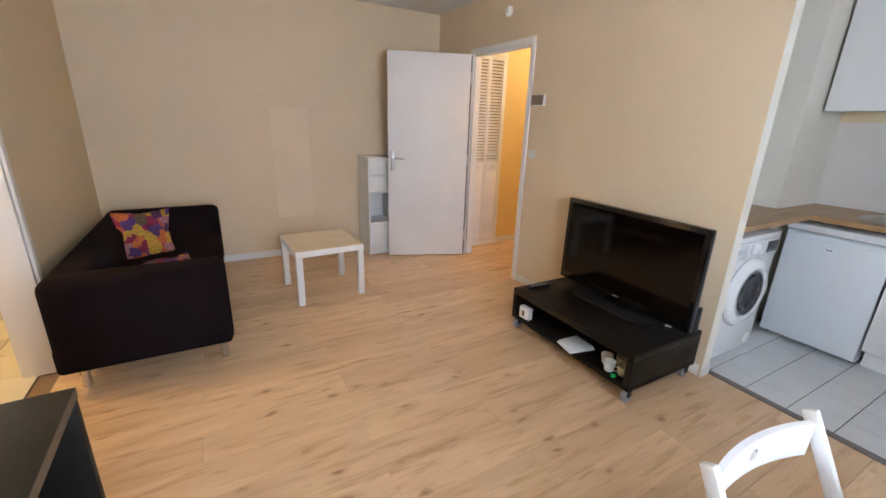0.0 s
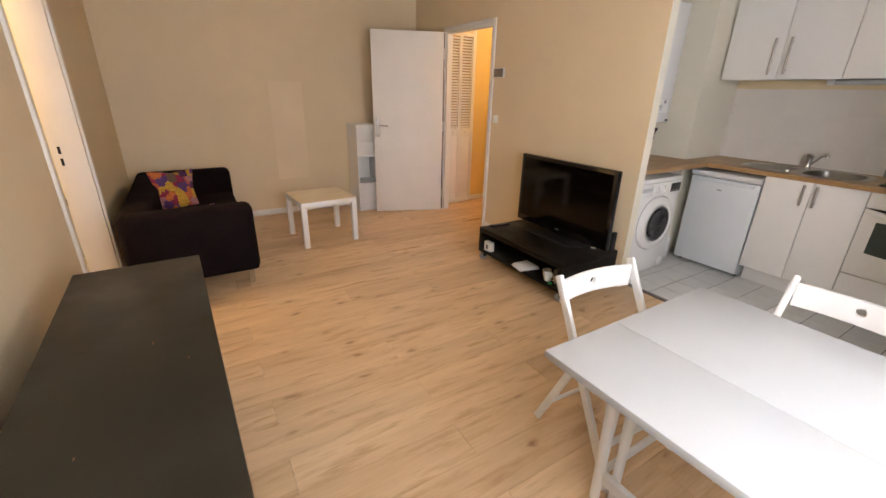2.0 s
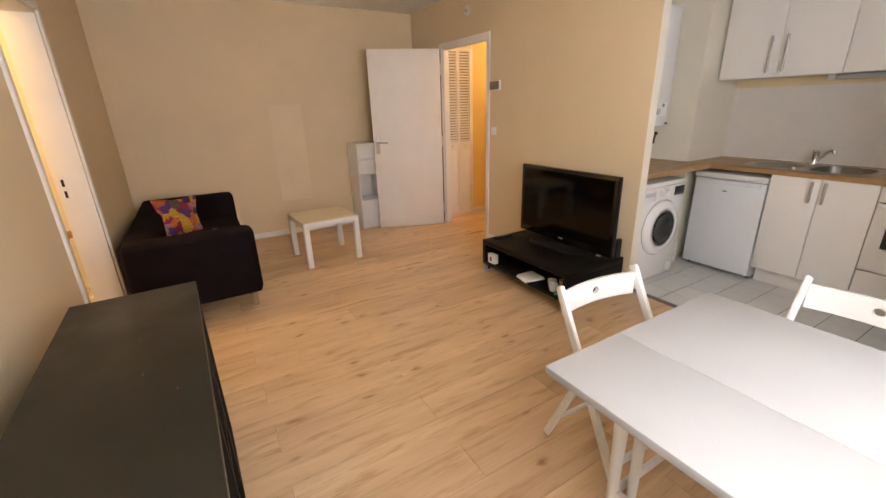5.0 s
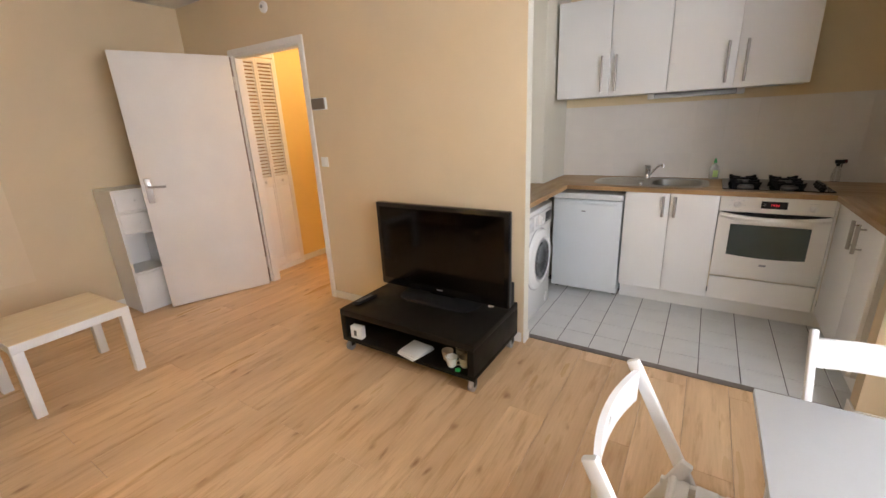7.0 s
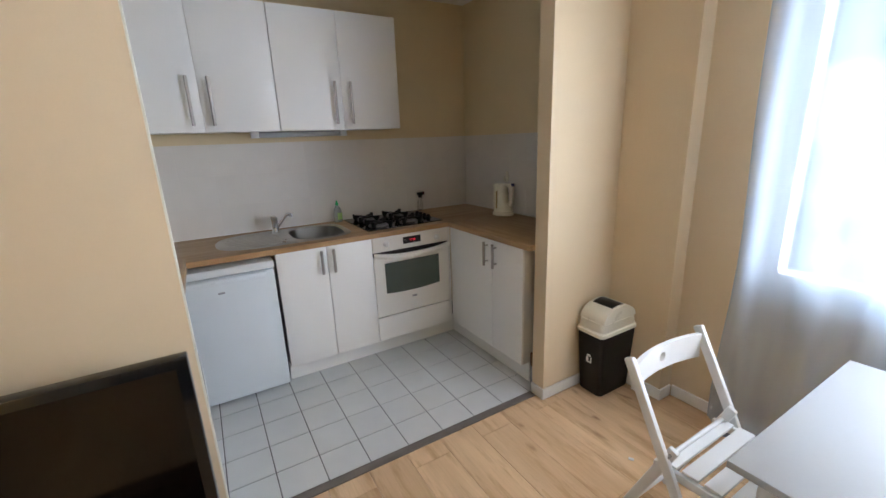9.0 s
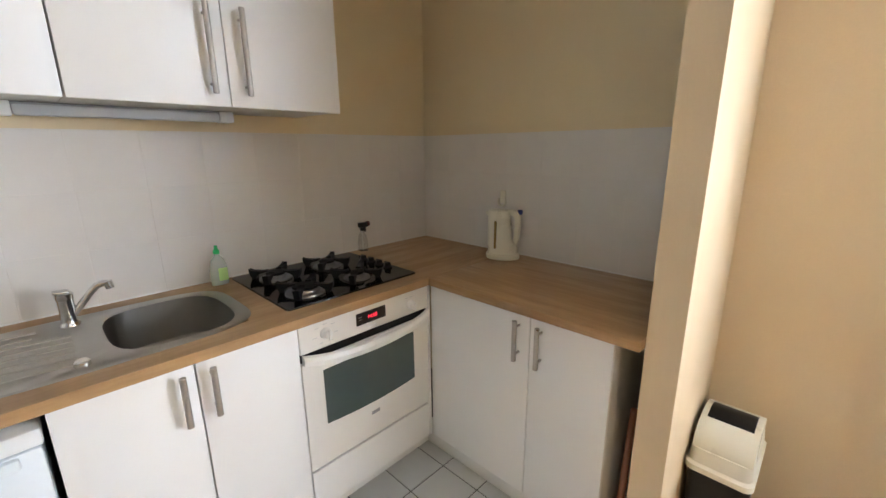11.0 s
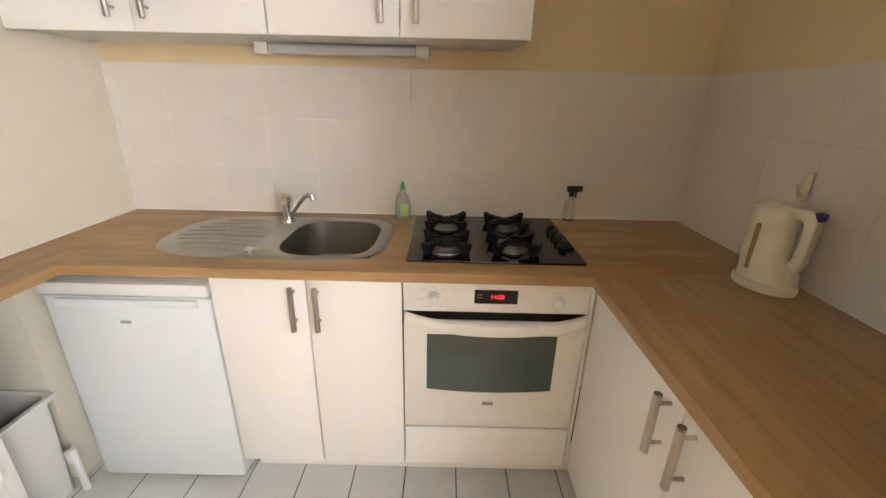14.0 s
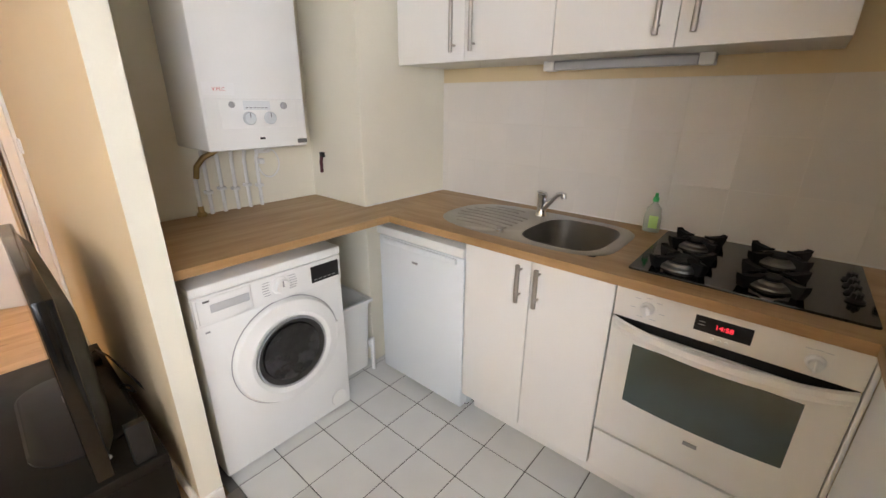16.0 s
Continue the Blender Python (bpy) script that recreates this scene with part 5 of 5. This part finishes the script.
# fittings on the television wall
th = thing("thermostat", "brown and white room thermostat on the wall", "thermostat", TW @ pose(0, 1.655, 1.633))
part("base", boxes((-0.022, -0.07, -0.043, -0.001, 0.07, 0.043), bev=0.003), PLASTIC, th)
part("cover", boxes((-0.036, -0.066, -0.039, -0.0225, 0.066, 0.039), bev=0.004), BROWNPL, th, "taupe front cover")
sw = thing("light_switch", "white light switch beside the door", "switch", TW @ pose(0, 1.685, 1.195))
part("plate", boxes((-0.009, -0.038, -0.038, -0.001, 0.038, 0.038), bev=0.003), PLASTIC, sw)
part("rocker", boxes((-0.014, -0.018, -0.024, -0.0085, 0.018, 0.024), bev=0.002), PLASTIC, sw)
de = thing("wall_detector", "round white detector high on the wall", "detector", TW @ pose(-0.001, 2.14, 2.372, 0, -90))
part("base", lathe(bmesh.new(), [(0.042, 0), (0.042, 0.012), (0.034, 0.022), (0.018, 0.024), (0, 0.024)], 28), PLASTIC, de)
part("lens", lathe(bmesh.new(), [(0.014, 0.0235), (0.012, 0.030), (0, 0.033)], 20), GREYPL, de)

# dark chest along the west wall
ch = thing("low_shelf_unit", "low dark brown open shelf unit against the wall", "shelf unit", pose(-0.356, 0.52, 0, 0, 0, 1.5))
CW, CL = 0.205, 0.826
part("top", boxes((-CW, -CL, 0.752, CW, CL, 0.781), bev=0.003), CHESTTOP, ch)
part("bottom", boxes((-CW, -CL, 0.004, CW, CL, 0.04), bev=0.002), ESPRESSO, ch)
for k in range(5):
    y = -CL + k * (2 * CL - 0.03) / 4
    part("divider", boxes((-CW + 0.005, y, 0.0405, CW - 0.001, y + 0.03, 0.7515), bev=0.0015), ESPRESSO, ch)
    if k < 4:
        part("shelf", boxes((-CW + 0.006, y + 0.0305, 0.39, CW - 0.004, y + (2 * CL - 0.03) / 4 - 0.0005, 0.41), bev=0.001), ESPRESSO, ch)
part("back", boxes((-CW + 0.0005, -CL + 0.031, 0.041, -CW + 0.004, CL - 0.031, 0.751)), ESPRESSO, ch)
part("edge_band", boxes((CW + 0.0002, -CL, 0.7525, CW + 0.0012, CL, 0.7805)), WORNEDGE, ch, "worn lighter edge band")
for x, y, s in ((0.05, 0.15, 0.007), (-0.07, -0.22, 0.004), (0.13, 0.03, 0.005)):
    part("scratch", boxes((x, y, 0.7812, x + s * 0.7, y + s * 2.2, 0.7816)), BRISTLE, ch, "small chip in the veneer")

# drop-leaf table
TX0, TX1, TY0, TY1, TZ = 0.669, 1.533, -0.652, 0.152, 0.740
ta = thing("dining_table", "white drop-leaf dining table with turned legs", "table", pose(0, 0, 0))
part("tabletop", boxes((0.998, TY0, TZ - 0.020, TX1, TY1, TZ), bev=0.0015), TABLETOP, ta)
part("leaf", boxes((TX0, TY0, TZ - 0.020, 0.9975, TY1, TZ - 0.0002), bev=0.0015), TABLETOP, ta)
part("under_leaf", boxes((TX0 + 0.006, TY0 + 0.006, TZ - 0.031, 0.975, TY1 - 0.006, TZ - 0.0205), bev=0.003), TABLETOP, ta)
part("apron", boxes((0.985, 0.060, 0.595, 1.47, 0.078, 0.7195), (0.985, -0.58, 0.595, 1.47, -0.562, 0.7195), (1.452, -0.562, 0.595, 1.47, 0.060, 0.7195), (0.985, -0.562, 0.595, 1.003, 0.060, 0.7195)), WOODWHITE, ta)
dw = part("drawer_front", boxes((1.4705, -0.42, 0.612, 1.482, -0.10, 0.700), bev=0.002), WOODWHITE, ta)
part("knob", lathe(bmesh.new(), [(0.006, 0), (0.006, 0.01), (0.013, 0.018), (0.011, 0.026), (0, 0.028)], 18, pose(1.482, -0.26, 0.656, 0, 90)), BROWNPL, dw, "dark knob")
leg_prof = [(0.018, 0.001), (0.019, 0.10), (0.020, 0.25), (0.024, 0.45), (0.027, 0.56), (0.021, 0.575), (0.027, 0.592), (0.027, 0.719)]
for x, y in ((0.975, 0.085), (1.462, 0.072), (0.975, -0.575), (1.462, -0.575)):
    part("leg", lathe(bmesh.new(), leg_prof, 20, pose(x, y, 0)), WOODWHITE, ta)
gl = part("gate_leg", lathe(bmesh.new(), [(r * 0.85, z) for r, z in leg_prof[:6]], 20, pose(1.012, 0.036, 0)), WOODWHITE, ta)
part("stretcher", boxes((0.962, -0.556, 0.10, 0.988, 0.066, 0.15), (1.449, -0.556, 0.10, 1.475, 0.054, 0.15), (0.994, 0.078, 0.10, 1.444, 0.094, 0.14), bev=0.004), WOODWHITE, ta)


# folding chairs: local y points backwards, the top of the back stands over the origin
def back_board():
    """A curved board with a finger hole."""
    bm = bmesh.new()
    hw, z0, z1, hz, r, n = 0.200, 0.650, 0.748, 0.702, 0.0175, 16
    ring = [(r * math.cos(2 * math.pi * k / n), hz + r * math.sin(2 * math.pi * k / n)) for k in range(n)]
    sq = []
    for k in range(n):
        c, s = math.cos(2 * math.pi * k / n), math.sin(2 * math.pi * k / n)
        m = max(abs(c), abs(s))
        sq.append((0.042 * c / m, (hz + (z1 - hz) * s / m) if s > 0 else (hz + (hz - z0) * s / m)))
    cols = [-hw + (hw - 0.042) * k / 6 for k in range(7)]
    faces = []
    for k in range(n):
        faces.append([ring[k], sq[k], sq[(k + 1) % n], ring[(k + 1) % n]])
    for sgn in (-1, 1):
        for a, b in zip(cols, cols[1:]):
            faces.append([(sgn * a, z0), (sgn * b, z0), (sgn * b, z1), (sgn * a, z1)])

    def bend(x, z, t):
        return (x, t + 0.030 * (1 - (x / hw) ** 2) - 0.01, z)

    for t in (-0.008, 0.008):
        for f in faces:
            bm.faces.new([bm.verts.new(bend(x, z, t)) for x, z in f])
    bmesh.ops.remove_doubles(bm, verts=bm.verts, dist=1e-5)
    bm.verts.ensure_lookup_table()
    edge = [e for e in bm.edges if len(e.link_faces) == 1]
    front_v = {}
    for v in bm.verts:
        key = (round(v.co.x, 5), round(v.co.z, 5))
        front_v.setdefault(key, []).append(v)
    done = set()
    for e in edge:
        a, b = ((round(v.co.x, 5), round(v.co.z, 5)) for v in e.verts)
        if (a, b) in done or (b, a) in done or len(front_v[a]) < 2 or len(front_v[b]) < 2:
            continue
        done.add((a, b))
        va, vb = front_v[a], front_v[b]
        try:
            bm.faces.new((va[0], vb[0], vb[1], va[1]))
        except ValueError:
            pass
    return bm


def folding_chair(m):
    c = thing("folding_chair", "white wooden folding chair with a slatted seat", "chair", m, "chairs at the table")
    for x in (-0.212, 0.212):
        part("upright", beam(bmesh.new(), (x, 0.006, 0.772), (x, -0.385, 0.004), 0.020, 0.036, (1, 0, 0), 0.006), WOODWHITE, c)
        xi = x * 0.88
        part("rear_leg", beam(bmesh.new(), (xi, -0.165, 0.508), (xi, 0.050, 0.004), 0.020, 0.034, (1, 0, 0), 0.006), WOODWHITE, c)
        part("seat_rail", beam(bmesh.new(), (xi, -0.105, 0.418), (xi, -0.420, 0.432), 0.018, 0.030, (1, 0, 0), 0.004), WOODWHITE, c)
        part("pivot", rod(bmesh.new(), (xi, -0.158, 0.487), (x, -0.158, 0.487), 0.006), NICKEL, c, "steel pivot bolt")
    part("back_board", back_board(), WOODWHITE, c)
    for k in range(5):
        y = -0.125 - 0.068 * k
        part("slat", boxes((-0.185, y - 0.052, 0.4365 + 0.003 * k, 0.185, y, 0.4485 + 0.003 * k), bev=0.003), WOODWHITE, c)
    part("rear_bar", rod(bmesh.new(), (-0.178, 0.006, 0.115), (0.178, 0.006, 0.115), 0.009), WOODWHITE, c)
    part("front_bar", beam(bmesh.new(), (-0.202, -0.312, 0.148), (0.202, -0.312, 0.148), 0.016, 0.030, (0, 1, 0), 0.004), WOODWHITE, c)
    part("seat_bar", rod(bmesh.new(), (-0.178, -0.138, 0.452), (0.178, -0.138, 0.452), 0.0085), WOODWHITE, c)
    return c


chair = folding_chair(pose(1.262, 0.447, 0, 0, 0, -3))
copy_thing(chair, pose(1.915, -0.235, 0, 0, 0, -90))

# swing-lid bin
bi = thing("swing_lid_bin", "black plastic bin with a cream swing lid", "bin", pose(2.592, -0.812, 0))
lp = [[(x, y, z) for x, y in round_rect(0, 0, hx, hy, 0.025, 4)] for z, hx, hy in ((0.002, 0.076, 0.126), (0.012, 0.080, 0.130), (0.395, 0.091, 0.155))]
part("tub", loft(bmesh.new(), lp), BLACKPL, bi)
lid = []
for z, hx, hy in ((0.392, 0.097, 0.162), (0.412, 0.097, 0.162), (0.420, 0.090, 0.152), (0.470, 0.086, 0.145)):
    lid.append([(x, y, z) for x, y in round_rect(0, 0, hx, hy, 0.03, 6)])
bm = loft(bmesh.new(), lid)
L = part("lid", bm, IVORY, bi, "cream lid")
bm = bmesh.new()
n = 20
prof = [(0.140 * math.cos(math.pi * k / n), 0.469 + 0.085 * math.sin(math.pi * k / n)) for k in range(n + 1)]
loft(bm, [[(x, y, z) for y, z in prof] for x in (-0.084, -0.078, 0.078, 0.084)])
part("hood", bm, IVORY, L)
prof = [(0.110 * math.cos(math.radians(35 + 110 * k / n)), 0.4755 + 0.083 * math.sin(math.radians(35 + 110 * k / n))) for k in range(n + 1)]
prof2 = [(y * 0.9, z - 0.02) for y, z in prof][::-1]
part("flap", loft(bmesh.new(), [[(x, y, z) for y, z in prof + prof2] for x in (-0.066, 0.066)]), BLACKPL, L, "black swing flap")
mk = part("recycling_mark", boxes((-0.018, 0.138, 0.205, 0.018, 0.1462, 0.212), (-0.018, 0.138, 0.212, -0.011, 0.1465, 0.240), (0.004, 0.138, 0.212, 0.018, 0.1465, 0.240), (-0.012, 0.138, 0.246, 0.012, 0.1485, 0.256), bev=0.0004), PAPER, bi, "small white printed mark")
debris = single("paper_scrap", boxes((-0.012, -0.008, 0, 0.012, 0.008, 0.004), bev=0.0015), PAPER, "tiny white scrap on the floor", "scrap", pose(2.12, -0.42, 0.0005, 0, 0, 30))

# ---- pieces of the floors and walls ----
cache = {}


def piece(name, parent, lx, ly, t, material, x, y, z, bev, m=None):
    """A bevelled slab of lx by ly by t; alike slabs share one mesh."""
    key = (name, round(lx, 4), round(ly, 4), round(t, 4), material.name)
    if key not in cache:
        bm = bmesh.new()
        box(bm, -lx / 2, -ly / 2, -t, lx / 2, ly / 2, 0, bev, 1)
        cache[key] = finish(bm, name, material, 20)
    ob = new(name, cache[key])
    ob.parent = parent
    ob.matrix_basis = Matrix.Translation((x, y, z)) @ m if m is not None else Matrix.Translation((x, y, z))
    return ob


PW, PL, G = 0.1955, 1.315, 0.0014
row = -16
while 1.838 + row * PW < YF:
    ya, yb = 1.838 + row * PW, 1.838 + (row + 1) * PW
    ya, yb = max(ya, YW), min(yb, YF)
    if yb - ya > 0.01:
        start = 0.703 if row % 2 else 0.005
        xr = 4.58 if (ya > 2.5 and ya < 4.13) else (2.742 if ya < 1.3 else 2.70)
        k0 = math.floor((XL - start) / PL)
        x = start + k0 * PL
        while x < xr:
            a, b = max(x, XL), min(x + PL, xr)
            if b - a > 0.01:
                piece("plank", floor, b - a - G, yb - ya - G, 0.0085, LAMINATE, (a + b) / 2, (ya + yb) / 2, 0, 0.0006)
            x += PL
    row += 1


def tiles(parent, x0, x1, y0, y1, ox, oy, s, g, material):
    i0, i1 = math.floor((x0 - ox) / s), math.ceil((x1 - ox) / s)
    j0, j1 = math.floor((y0 - oy) / s), math.ceil((y1 - oy) / s)
    for i in range(i0, i1):
        for j in range(j0, j1):
            a, b = max(x0, ox + i * s), min(x1, ox + (i + 1) * s)
            c, d = max(y0, oy + j * s), min(y1, oy + (j + 1) * s)
            if b - a > 0.012 and d - c > 0.012:
                piece("tile", parent, b - a - g, d - c - g, 0.0045, material, (a + b) / 2, (c + d) / 2, 0.0015, 0.0012)


tiles(floor_kitchen, 2.79, 3.86, -0.96, 1.915, 3.385, 0.838, 0.2045, 0.005, FLOORTILE)
tiles(floor_bathroom, -2.5, XL - 0.1, 1.5, 4.2, -1.1, 2.1, 0.3, 0.005, paint("cream_floor_tile", (0.70, 0.64, 0.52), 0.3, each=0.2))

sp_e = structure("backsplash_east", boxes((XB - 0.0025, YK + 0.0025, CT + 0.0005, XB - 0.0004, 1.4775, 1.529)), JOINT, "painted square wall tiles above the worktop")
sp_s = structure("backsplash_south", boxes((2.787, YK + 0.0004, CT + 0.0005, XB - 0.003, YK + 0.0025, 1.529)), JOINT, "painted square wall tiles above the worktop")
for z0, z1 in ((CT + 0.001, 1.126), (1.126, 1.327), (1.327, 1.528)):
    y = 0.24 - 0.2 * 8
    while y < 1.478:
        a, b = max(y, YK + 0.005), min(y + 0.2, 1.477)
        if b - a > 0.01:
            piece("tile", sp_e, z1 - z0 - 0.002, b - a - 0.002, 0.003, WALLTILE, XB - 0.0032, (a + b) / 2, (z0 + z1) / 2, 0.0008, Matrix.Rotation(radians(-90), 4, "Y"))
        y += 0.2
    x = XB - 0.004 - 0.2 * 8
    while x < XB - 0.01:
        a, b = max(x, 2.787), min(x + 0.2, XB - 0.0045)
        if b - a > 0.01:
            piece("tile", sp_s, b - a - 0.0012, z1 - z0 - 0.0012, 0.003, WALLTILE, (a + b) / 2, YK + 0.0032, (z0 + z1) / 2, 0.0008, Matrix.Rotation(radians(-90), 4, "X"))
        x += 0.2
